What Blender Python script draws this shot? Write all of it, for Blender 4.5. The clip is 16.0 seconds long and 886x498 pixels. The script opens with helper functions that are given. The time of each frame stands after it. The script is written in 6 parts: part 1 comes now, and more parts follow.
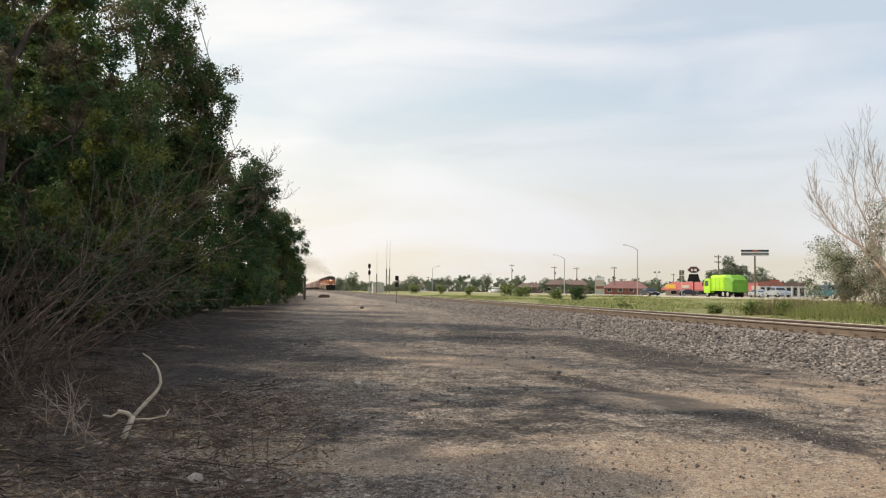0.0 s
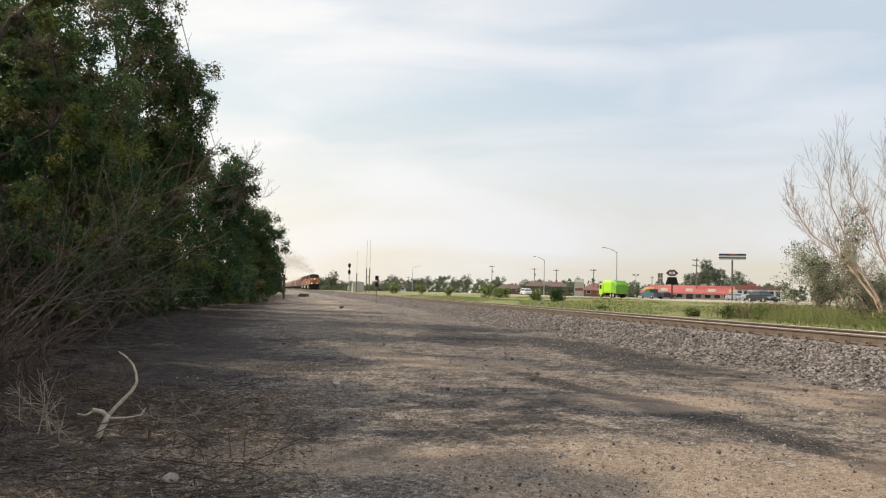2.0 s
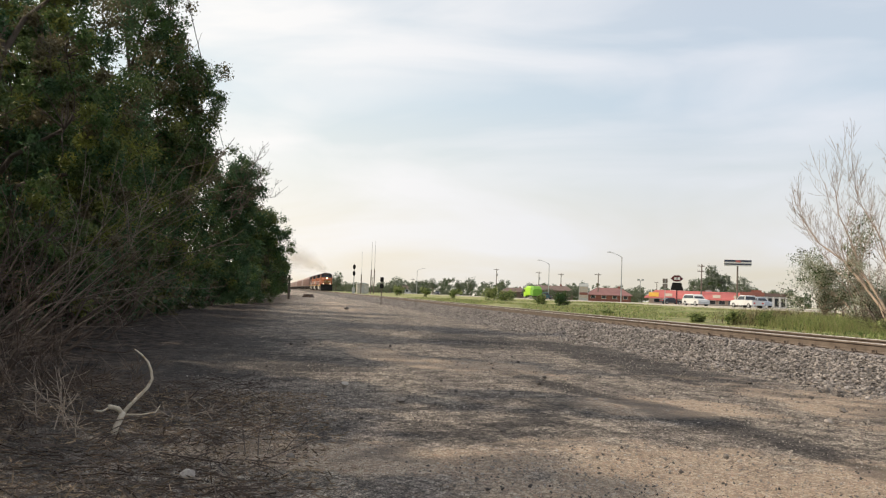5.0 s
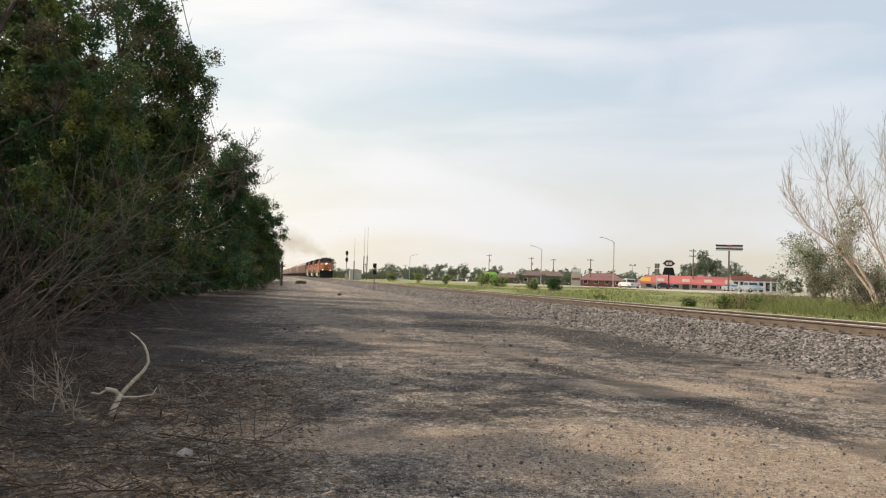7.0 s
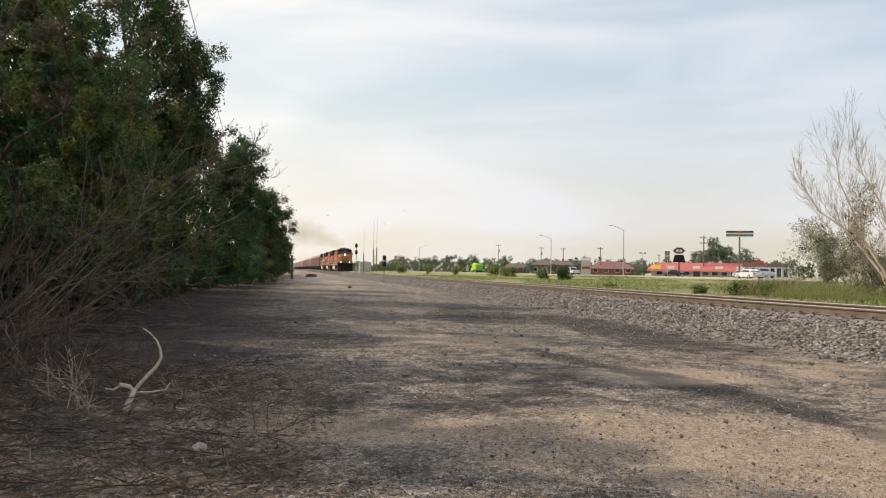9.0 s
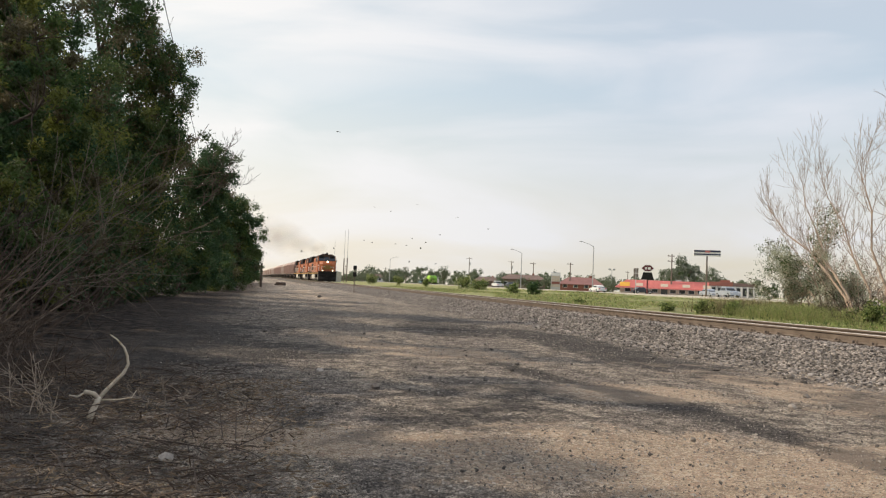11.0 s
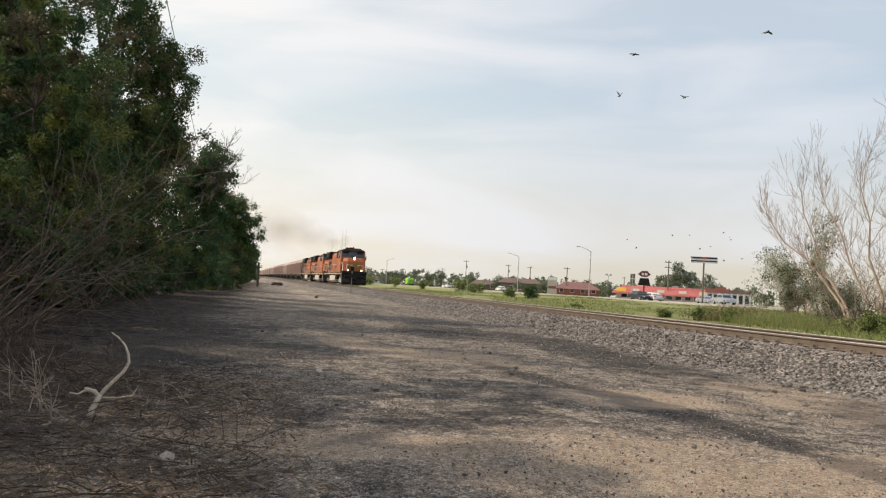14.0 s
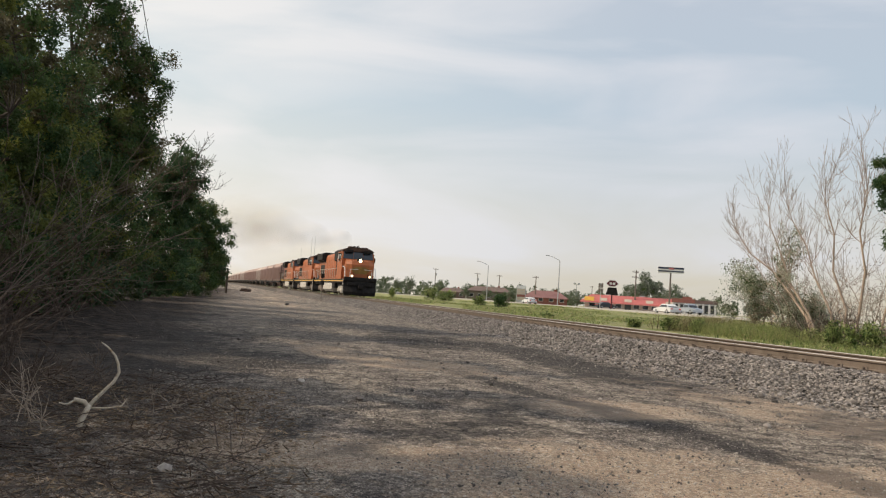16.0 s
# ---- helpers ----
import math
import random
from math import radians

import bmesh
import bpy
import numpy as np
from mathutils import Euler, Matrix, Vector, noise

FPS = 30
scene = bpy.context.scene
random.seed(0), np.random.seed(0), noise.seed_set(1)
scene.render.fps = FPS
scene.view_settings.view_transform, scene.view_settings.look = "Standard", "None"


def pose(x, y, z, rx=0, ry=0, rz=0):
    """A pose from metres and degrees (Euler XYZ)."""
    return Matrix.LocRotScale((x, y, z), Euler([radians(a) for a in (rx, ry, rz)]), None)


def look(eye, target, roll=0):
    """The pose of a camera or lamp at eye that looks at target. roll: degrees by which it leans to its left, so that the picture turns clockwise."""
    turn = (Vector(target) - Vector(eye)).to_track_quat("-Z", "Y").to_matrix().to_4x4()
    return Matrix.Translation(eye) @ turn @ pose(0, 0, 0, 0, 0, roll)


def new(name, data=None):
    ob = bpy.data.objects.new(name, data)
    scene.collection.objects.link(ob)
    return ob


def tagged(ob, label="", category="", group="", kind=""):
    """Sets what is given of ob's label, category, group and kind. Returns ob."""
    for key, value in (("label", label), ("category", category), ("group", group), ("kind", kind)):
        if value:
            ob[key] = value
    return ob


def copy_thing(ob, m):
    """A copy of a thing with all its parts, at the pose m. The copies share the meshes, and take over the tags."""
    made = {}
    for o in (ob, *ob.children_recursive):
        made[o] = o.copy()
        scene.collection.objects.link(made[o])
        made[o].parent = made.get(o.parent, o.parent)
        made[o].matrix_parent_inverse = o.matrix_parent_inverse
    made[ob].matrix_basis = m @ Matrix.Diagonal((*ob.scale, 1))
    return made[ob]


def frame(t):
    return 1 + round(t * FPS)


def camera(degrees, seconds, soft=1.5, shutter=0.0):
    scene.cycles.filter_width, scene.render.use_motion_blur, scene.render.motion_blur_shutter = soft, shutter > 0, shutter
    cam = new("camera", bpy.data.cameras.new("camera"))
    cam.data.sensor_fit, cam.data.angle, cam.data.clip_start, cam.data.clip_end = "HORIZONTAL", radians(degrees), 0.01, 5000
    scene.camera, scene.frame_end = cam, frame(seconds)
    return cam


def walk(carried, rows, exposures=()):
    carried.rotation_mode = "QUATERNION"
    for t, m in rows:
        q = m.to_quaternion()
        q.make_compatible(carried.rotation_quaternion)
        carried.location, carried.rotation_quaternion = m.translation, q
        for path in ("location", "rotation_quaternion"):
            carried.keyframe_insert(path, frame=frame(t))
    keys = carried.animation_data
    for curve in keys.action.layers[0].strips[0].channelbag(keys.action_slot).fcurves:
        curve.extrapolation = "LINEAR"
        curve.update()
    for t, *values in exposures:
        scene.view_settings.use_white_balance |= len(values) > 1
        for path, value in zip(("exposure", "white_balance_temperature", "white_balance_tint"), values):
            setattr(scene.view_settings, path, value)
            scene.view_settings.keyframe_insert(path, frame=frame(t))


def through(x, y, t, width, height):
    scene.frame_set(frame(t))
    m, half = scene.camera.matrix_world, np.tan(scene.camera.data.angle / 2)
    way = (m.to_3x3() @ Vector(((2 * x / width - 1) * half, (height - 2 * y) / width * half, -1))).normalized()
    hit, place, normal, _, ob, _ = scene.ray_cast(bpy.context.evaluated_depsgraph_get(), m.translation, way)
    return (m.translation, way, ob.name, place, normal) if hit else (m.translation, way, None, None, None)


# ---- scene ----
cam = camera(59.0, 16.0, soft=1.2)
PATH = [
    (0, (0.962, 0.069, 1.214), (1.29, 2.039, 1.322), 0.8),
    (0.5, (0.953, 0.06, 1.218), (1.297, 2.027, 1.329), 1.1),
    (1, (0.954, 0.072, 1.22), (1.309, 2.037, 1.339), 1.6),
    (1.5, (0.96, 0.068, 1.221), (1.321, 2.031, 1.346), 1.3),
    (2, (0.963, 0.065, 1.218), (1.34, 2.026, 1.328), 1.4),
    (2.5, (0.962, 0.064, 1.217), (1.345, 2.025, 1.307), 1.8),
    (3, (0.954, 0.058, 1.216), (1.338, 2.019, 1.299), 2.0),
    (3.5, (0.913, 0.045, 1.222), (1.28, 2.008, 1.332), 2.2),
    (4, (0.903, 0.044, 1.218), (1.265, 2.006, 1.359), 2.1),
    (6.3, (0.862, -0.082, 1.219), (1.254, 1.877, 1.298), 2.3),
    (6.5, (0.865, -0.086, 1.196), (1.268, 1.871, 1.285), 2.2),
    (7, (0.874, -0.082, 1.19), (1.259, 1.879, 1.271), 1.9),
    (7.5, (0.877, -0.085, 1.186), (1.244, 1.88, 1.258), 1.3),
    (8, (0.878, -0.084, 1.188), (1.244, 1.881, 1.255), 0.8),
    (10.3, (0.87, -0.087, 1.196), (1.228, 1.88, 1.246), 1.6),
    (10.5, (0.873, -0.087, 1.197), (1.243, 1.878, 1.256), 2.0),
    (11, (0.844, -0.079, 1.202), (1.278, 1.872, 1.292), 2.4),
    (11.5, (0.809, -0.065, 1.196), (1.267, 1.879, 1.299), 2.3),
    (12, (0.792, -0.057, 1.197), (1.232, 1.891, 1.308), 2.4),
    (12.5, (0.795, -0.052, 1.197), (1.231, 1.897, 1.304), 2.7),
    (13, (0.793, -0.056, 1.198), (1.236, 1.892, 1.296), 3.2),
    (13.5, (0.797, -0.055, 1.196), (1.232, 1.895, 1.294), 3.1),
    (14, (0.793, -0.056, 1.2), (1.234, 1.893, 1.297), 3.3),
    (14.5, (0.774, -0.058, 1.201), (1.223, 1.888, 1.306), 3.1),
    (15, (0.746, -0.08, 1.206), (1.215, 1.859, 1.342), 3.1),
    (15.5, (0.691, -0.088, 1.208), (1.191, 1.842, 1.363), 3.4),
    (16, (0.586, -0.104, 1.23), (1.102, 1.825, 1.351), 3.8),
]
walk(cam, [(t, look(eye, target, roll)) for t, eye, target, roll in PATH], exposures=[(0, 0.05), (3, 0.05), (8, 0.05), (12, 0.0), (14.5, 0.0), (16, -0.14)])

# ---------------------------------------------------------------- world, sun
SUN_AZ, SUN_EL = radians(-66), radians(40)
world = bpy.data.worlds.new("world")
scene.world = world
world.use_nodes = True


def sky_world():
    nt = world.node_tree
    N, L = nt.nodes, nt.links
    bg = N["Background"]
    sky = N.new("ShaderNodeTexSky")
    sky.sky_type, sky.sun_disc = "NISHITA", False
    sky.sun_elevation, sky.sun_rotation = SUN_EL, SUN_AZ
    sky.air_density, sky.dust_density, sky.ozone_density = 1.0, 3.0, 1.0
    gain = N.new("ShaderNodeVectorMath")
    gain.operation = "SCALE"
    gain.inputs["Scale"].default_value = 0.10
    L.new(sky.outputs[0], gain.inputs[0])
    co = N.new("ShaderNodeTexCoord")
    sep = N.new("ShaderNodeSeparateXYZ")
    L.new(co.outputs["Generated"], sep.inputs[0])
    # haze: cream at the horizon, pale blue-grey above
    ramp = N.new("ShaderNodeValToRGB")
    cr = ramp.color_ramp
    cr.elements[0].position, cr.elements[0].color = 0.0, (0.76, 0.68, 0.535, 1)
    cr.elements[1].position, cr.elements[1].color = 1.0, (0.48, 0.53, 0.62, 1)
    for p, c in ((0.06, (0.775, 0.715, 0.60)), (0.15, (0.70, 0.725, 0.72)), (0.24, (0.58, 0.665, 0.73)), (0.36, (0.60, 0.655, 0.72))):
        e = cr.elements.new(p)
        e.color = (*c, 1)
    L.new(sep.outputs["Z"], ramp.inputs[0])
    mix = N.new("ShaderNodeMix")
    mix.data_type = "RGBA"
    mix.inputs[0].default_value = 0.85
    L.new(gain.outputs[0], mix.inputs[6])
    L.new(ramp.outputs[0], mix.inputs[7])
    # thin cloud streaks
    mp = N.new("ShaderNodeMapping")
    mp.inputs["Scale"].default_value = (1.6, 1.1, 6.5)
    mp.inputs["Rotation"].default_value = (0.06, 0.10, 0.5)
    L.new(co.outputs["Generated"], mp.inputs[0])
    no = N.new("ShaderNodeTexNoise")
    no.inputs["Scale"].default_value, no.inputs["Detail"].default_value, no.inputs["Roughness"].default_value = 1.5, 5.0, 0.5
    no.inputs["Distortion"].default_value = 0.5
    L.new(mp.outputs[0], no.inputs["Vector"])
    cl = N.new("ShaderNodeValToRGB")
    cl.color_ramp.elements[0].position, cl.color_ramp.elements[0].color = 0.42, (0, 0, 0, 1)
    cl.color_ramp.elements[1].position, cl.color_ramp.elements[1].color = 0.66, (0.8, 0.8, 0.8, 1)
    L.new(no.outputs[0], cl.inputs[0])
    mix2 = N.new("ShaderNodeMix")
    mix2.data_type = "RGBA"
    mix2.inputs[7].default_value = (0.76, 0.76, 0.79, 1)
    L.new(cl.outputs[0], mix2.inputs[0])
    L.new(mix.outputs[2], mix2.inputs[6])
    # the hazy sky is brighter and warmer towards the sun
    dot = N.new("ShaderNodeVectorMath")
    dot.operation = "DOT_PRODUCT"
    dot.inputs[1].default_value = (math.sin(SUN_AZ), math.cos(SUN_AZ), 0.25)
    L.new(co.outputs["Generated"], dot.inputs[0])
    glow = N.new("ShaderNodeValToRGB")
    glow.color_ramp.elements[0].position, glow.color_ramp.elements[0].color = 0.0, (1.0, 1.02, 1.05, 1)
    glow.color_ramp.elements[1].position, glow.color_ramp.elements[1].color = 0.85, (1.40, 1.33, 1.19, 1)
    L.new(dot.outputs["Value"], glow.inputs[0])
    mul = N.new("ShaderNodeMix")
    mul.data_type, mul.blend_type = "RGBA", "MULTIPLY"
    mul.inputs[0].default_value = 1.0
    L.new(mix2.outputs[2], mul.inputs[6])
    L.new(glow.outputs[0], mul.inputs[7])
    L.new(mul.outputs[2], bg.inputs["Color"])
    bg.inputs["Strength"].default_value = 1.06


sky_world()
sun = new("sun", bpy.data.lights.new("sun", "SUN"))
sun.data.energy, sun.data.angle, sun.data.color = 3.6, radians(1.0), (1.0, 0.85, 0.66)
SUN_FROM = Vector((math.sin(SUN_AZ) * math.cos(SUN_EL), math.cos(SUN_AZ) * math.cos(SUN_EL), math.sin(SUN_EL)))
sun.matrix_basis = look(SUN_FROM * 300, (0, 0, 0))


# ---------------------------------------------------------------- materials
def material(name, c1, c2=None, rough=0.8, metal=0.0, scale=6.0, fine=60.0, bump=0.2, spread=0.0, c3=None, coords="Object", low=0.35, high=0.65, spec=0.4):
    """Two noise scales of colour, a fine bump; spread: brightness varied from piece to piece."""
    m = bpy.data.materials.new(name)
    m.use_nodes = True
    nt = m.node_tree
    N, L = nt.nodes, nt.links
    b = N["Principled BSDF"]
    b.inputs["Roughness"].default_value, b.inputs["Metallic"].default_value = rough, metal
    b.inputs["Specular IOR Level"].default_value = spec
    co = N.new("ShaderNodeTexCoord")
    n1, n2 = N.new("ShaderNodeTexNoise"), N.new("ShaderNodeTexNoise")
    n1.inputs["Scale"].default_value, n2.inputs["Scale"].default_value = scale, fine
    n1.inputs["Detail"].default_value, n2.inputs["Detail"].default_value = 6.0, 3.0
    for n in (n1, n2):
        L.new(co.outputs[coords], n.inputs["Vector"])
    r = N.new("ShaderNodeValToRGB")
    r.color_ramp.elements[0].position, r.color_ramp.elements[0].color = low, (*c1, 1)
    r.color_ramp.elements[1].position, r.color_ramp.elements[1].color = high, (*(c2 or [v * 0.8 for v in c1]), 1)
    L.new(n1.outputs[0], r.inputs[0])
    mx = N.new("ShaderNodeMix")
    mx.data_type, mx.blend_type = "RGBA", "OVERLAY"
    mx.inputs[0].default_value = 0.35
    L.new(r.outputs[0], mx.inputs[6])
    L.new(n2.outputs[0], mx.inputs[7])
    out = mx.outputs[2]
    if c3:
        n3 = N.new("ShaderNodeTexNoise")
        n3.inputs["Scale"].default_value, n3.inputs["Detail"].default_value = scale * 3.1, 4.0
        L.new(co.outputs[coords], n3.inputs["Vector"])
        r3 = N.new("ShaderNodeValToRGB")
        r3.color_ramp.elements[0].position, r3.color_ramp.elements[1].position = 0.56, 0.68
        L.new(n3.outputs[0], r3.inputs[0])
        m3 = N.new("ShaderNodeMix")
        m3.data_type = "RGBA"
        m3.inputs[7].default_value = (*c3, 1)
        L.new(r3.outputs[0], m3.inputs[0])
        L.new(out, m3.inputs[6])
        out = m3.outputs[2]
    if spread:
        g, ob = N.new("ShaderNodeNewGeometry"), N.new("ShaderNodeObjectInfo")
        ad = N.new("ShaderNodeMath")
        ad.operation = "ADD"
        L.new(g.outputs["Random Per Island"], ad.inputs[0])
        L.new(ob.outputs["Random"], ad.inputs[1])
        fr = N.new("ShaderNodeMath")
        fr.operation = "FRACT"
        L.new(ad.outputs[0], fr.inputs[0])
        mr = N.new("ShaderNodeMapRange")
        mr.inputs["To Min"].default_value, mr.inputs["To Max"].default_value = 1 - spread, 1 + spread
        L.new(fr.outputs[0], mr.inputs["Value"])
        hs = N.new("ShaderNodeHueSaturation")
        L.new(mr.outputs[0], hs.inputs["Value"])
        L.new(out, hs.inputs["Color"])
        out = hs.outputs[0]
    L.new(out, b.inputs["Base Color"])
    if bump:
        bp = N.new("ShaderNodeBump")
        bp.inputs["Strength"].default_value, bp.inputs["Distance"].default_value = bump, 0.02
        L.new(n2.outputs[0], bp.inputs["Height"])
        L.new(bp.outputs[0], b.inputs["Normal"])
    return m


def leaf_material(name, c1, c2, spread=0.28, through=0.35):
    m = material(name, c1, c2, rough=0.5, scale=1.2, fine=40, bump=0.0, spread=spread, spec=0.2)
    nt = m.node_tree
    b, out = nt.nodes["Principled BSDF"], nt.nodes["Material Output"]
    tr, ms = nt.nodes.new("ShaderNodeBsdfTranslucent"), nt.nodes.new("ShaderNodeMixShader")
    ms.inputs[0].default_value = through
    nt.links.new(b.inputs["Base Color"].links[0].from_socket, tr.inputs["Color"])
    nt.links.new(b.outputs[0], ms.inputs[1])
    nt.links.new(tr.outputs[0], ms.inputs[2])
    nt.links.new(ms.outputs[0], out.inputs["Surface"])
    return m


def glow_material(name, c, strength):
    m = material(name, c, rough=0.3, bump=0)
    b = m.node_tree.nodes["Principled BSDF"]
    b.inputs["Emission Color"].default_value, b.inputs["Emission Strength"].default_value = (*c, 1), strength
    return m


def glass_material(name, c, rough=0.08):
    m = material(name, c, rough=rough, bump=0, spec=0.8, scale=0.5)
    return m


M_BARK = material("bark", (0.065, 0.05, 0.04), (0.12, 0.095, 0.075), rough=0.95, scale=4, fine=45, bump=0.8)
M_DEAD = material("dead_wood", (0.064, 0.046, 0.036), (0.12, 0.088, 0.068), rough=0.9, scale=5, fine=60, bump=0.5)
M_PALE = material("bleached_wood", (0.52, 0.44, 0.33), (0.66, 0.58, 0.47), rough=0.75, scale=7, fine=50, bump=0.4, c3=(0.36, 0.24, 0.13))
M_BARE = material("bare_bark", (0.47, 0.355, 0.27), (0.32, 0.25, 0.20), rough=0.9, scale=3, fine=40, bump=0.5)
M_LEAF = leaf_material("leaf_green", (0.060, 0.112, 0.034), (0.104, 0.135, 0.050), through=0.42)
M_LEAF_DARK = leaf_material("leaf_dark", (0.042, 0.090, 0.038), (0.070, 0.118, 0.055), through=0.36)
M_LEAF_YELLOW = leaf_material("leaf_yellow", (0.20, 0.22, 0.05), (0.14, 0.155, 0.05), through=0.45)
M_LEAF_GREY = leaf_material("leaf_grey", (0.36, 0.38, 0.27), (0.50, 0.49, 0.38), through=0.46)
M_LEAF_BROWN = leaf_material("leaf_brown", (0.108, 0.097, 0.05), (0.14, 0.12, 0.068), through=0.4)
M_GRASS = leaf_material("grass_blade", (0.25, 0.31, 0.10), (0.34, 0.36, 0.15), spread=0.3)
M_GRASS_DRY = leaf_material("grass_dry", (0.40, 0.34, 0.19), (0.33, 0.30, 0.15), spread=0.3)
# leaf green paled and greyed, so distance haze sits in the colour
M_FAR_LEAF_HAZE = leaf_material("far_leaf_haze", (0.155, 0.185, 0.13), (0.21, 0.235, 0.17), spread=0.2, through=0.5)
M_STONE = material("ballast_stone", (0.18, 0.16, 0.146), (0.275, 0.245, 0.22), rough=0.9, scale=2, fine=30, bump=0.4, spread=0.75)
M_PEBBLE = material("pebble", (0.27, 0.24, 0.215), (0.42, 0.37, 0.32), rough=0.95, scale=3, fine=40, bump=0.3, spread=0.55)
M_CINDER = material("cinder", (0.08, 0.07, 0.065), (0.14, 0.123, 0.11), rough=0.95, scale=3, fine=40, bump=0.3, spread=0.4)
M_RUST = material("rail_rust", (0.135, 0.105, 0.082), (0.19, 0.15, 0.12), rough=0.85, metal=0.0, scale=3, fine=40, bump=0.15)
M_STEEL = material("rail_head", (0.62, 0.58, 0.54), (0.5, 0.46, 0.42), rough=0.38, metal=0.8, scale=2, fine=30, bump=0.03)
M_TIE = material("tie_wood", (0.07, 0.05, 0.04), (0.15, 0.10, 0.075), rough=0.95, scale=3, fine=40, bump=0.6, spread=0.3)
M_ASPHALT = material("asphalt", (0.16, 0.155, 0.15), (0.21, 0.20, 0.19), rough=0.9, scale=0.4, fine=20, bump=0.2, coords="Object")
M_CONCRETE = material("concrete", (0.42, 0.40, 0.37), (0.5, 0.47, 0.43), rough=0.9, scale=2, fine=30, bump=0.2)
M_BLACK = material("black_paint", (0.012, 0.011, 0.011), (0.024, 0.021, 0.019), rough=0.75, scale=3, fine=30, bump=0.1, c3=(0.035, 0.03, 0.025), spec=0.2)
M_ORANGE = material("orange_paint", (0.44, 0.125, 0.032), (0.33, 0.095, 0.034), rough=0.55, scale=1.5, fine=25, bump=0.06, c3=(0.27, 0.09, 0.04))
M_YELLOW = material("yellow_paint", (0.70, 0.40, 0.05), (0.6, 0.33, 0.05), rough=0.5, scale=2, fine=25, bump=0.05)
M_TANK = material("pale_grey_tank", (0.60, 0.57, 0.52), (0.46, 0.43, 0.38), rough=0.6, scale=2, fine=20, bump=0.1, c3=(0.3, 0.26, 0.21))
M_SILVER = material("galvanised", (0.50, 0.50, 0.49), (0.42, 0.42, 0.42), rough=0.45, metal=0.5, scale=2, fine=30, bump=0.05)
M_GLASS = glass_material("dark_glass", (0.03, 0.035, 0.04))
M_WHITE = material("white_paint", (0.78, 0.77, 0.74), (0.70, 0.68, 0.64), rough=0.5, scale=1.5, fine=20, bump=0.05)
M_LIME = material("lime_paint", (0.42, 0.75, 0.03), (0.36, 0.66, 0.03), rough=0.4, scale=1.2, fine=20, bump=0.04)
M_LIME_DARK = material("lime_canvas", (0.20, 0.45, 0.04), (0.16, 0.36, 0.04), rough=0.6, scale=1.2, fine=20, bump=0.08)
M_RED = material("red_roof", (0.56, 0.165, 0.15), (0.50, 0.15, 0.135), rough=0.7, scale=0.6, fine=12, bump=0.05)
M_MAROON = material("maroon_paint", (0.13, 0.025, 0.03), (0.10, 0.02, 0.025), rough=0.5, scale=1, fine=12, bump=0.03)
M_STUCCO = material("cream_stucco", (0.55, 0.47, 0.38), (0.48, 0.41, 0.33), rough=0.9, scale=1, fine=20, bump=0.2)
M_BRICK = material("brick_wall", (0.30, 0.12, 0.09), (0.24, 0.10, 0.08), rough=0.9, scale=1, fine=14, bump=0.2)
M_SHINGLE = material("brown_shingle", (0.14, 0.10, 0.09), (0.2, 0.14, 0.12), rough=0.95, scale=1, fine=12, bump=0.2)
M_POLE = material("weathered_pole", (0.16, 0.13, 0.11), (0.22, 0.18, 0.15), rough=0.95, scale=2, fine=20, bump=0.2)
M_RUBBER = material("tyre_rubber", (0.02, 0.02, 0.02), (0.035, 0.033, 0.03), rough=0.9, scale=3, fine=30, bump=0.1)
M_LAMP = glow_material("headlight_glow", (1.0, 0.78, 0.48), 6.0)
M_LAMP_LOW = glow_material("ditch_light_glow", (1.0, 0.66, 0.38), 2.6)
M_TAIL = glow_material("red_lens", (0.5, 0.03, 0.02), 0.3)


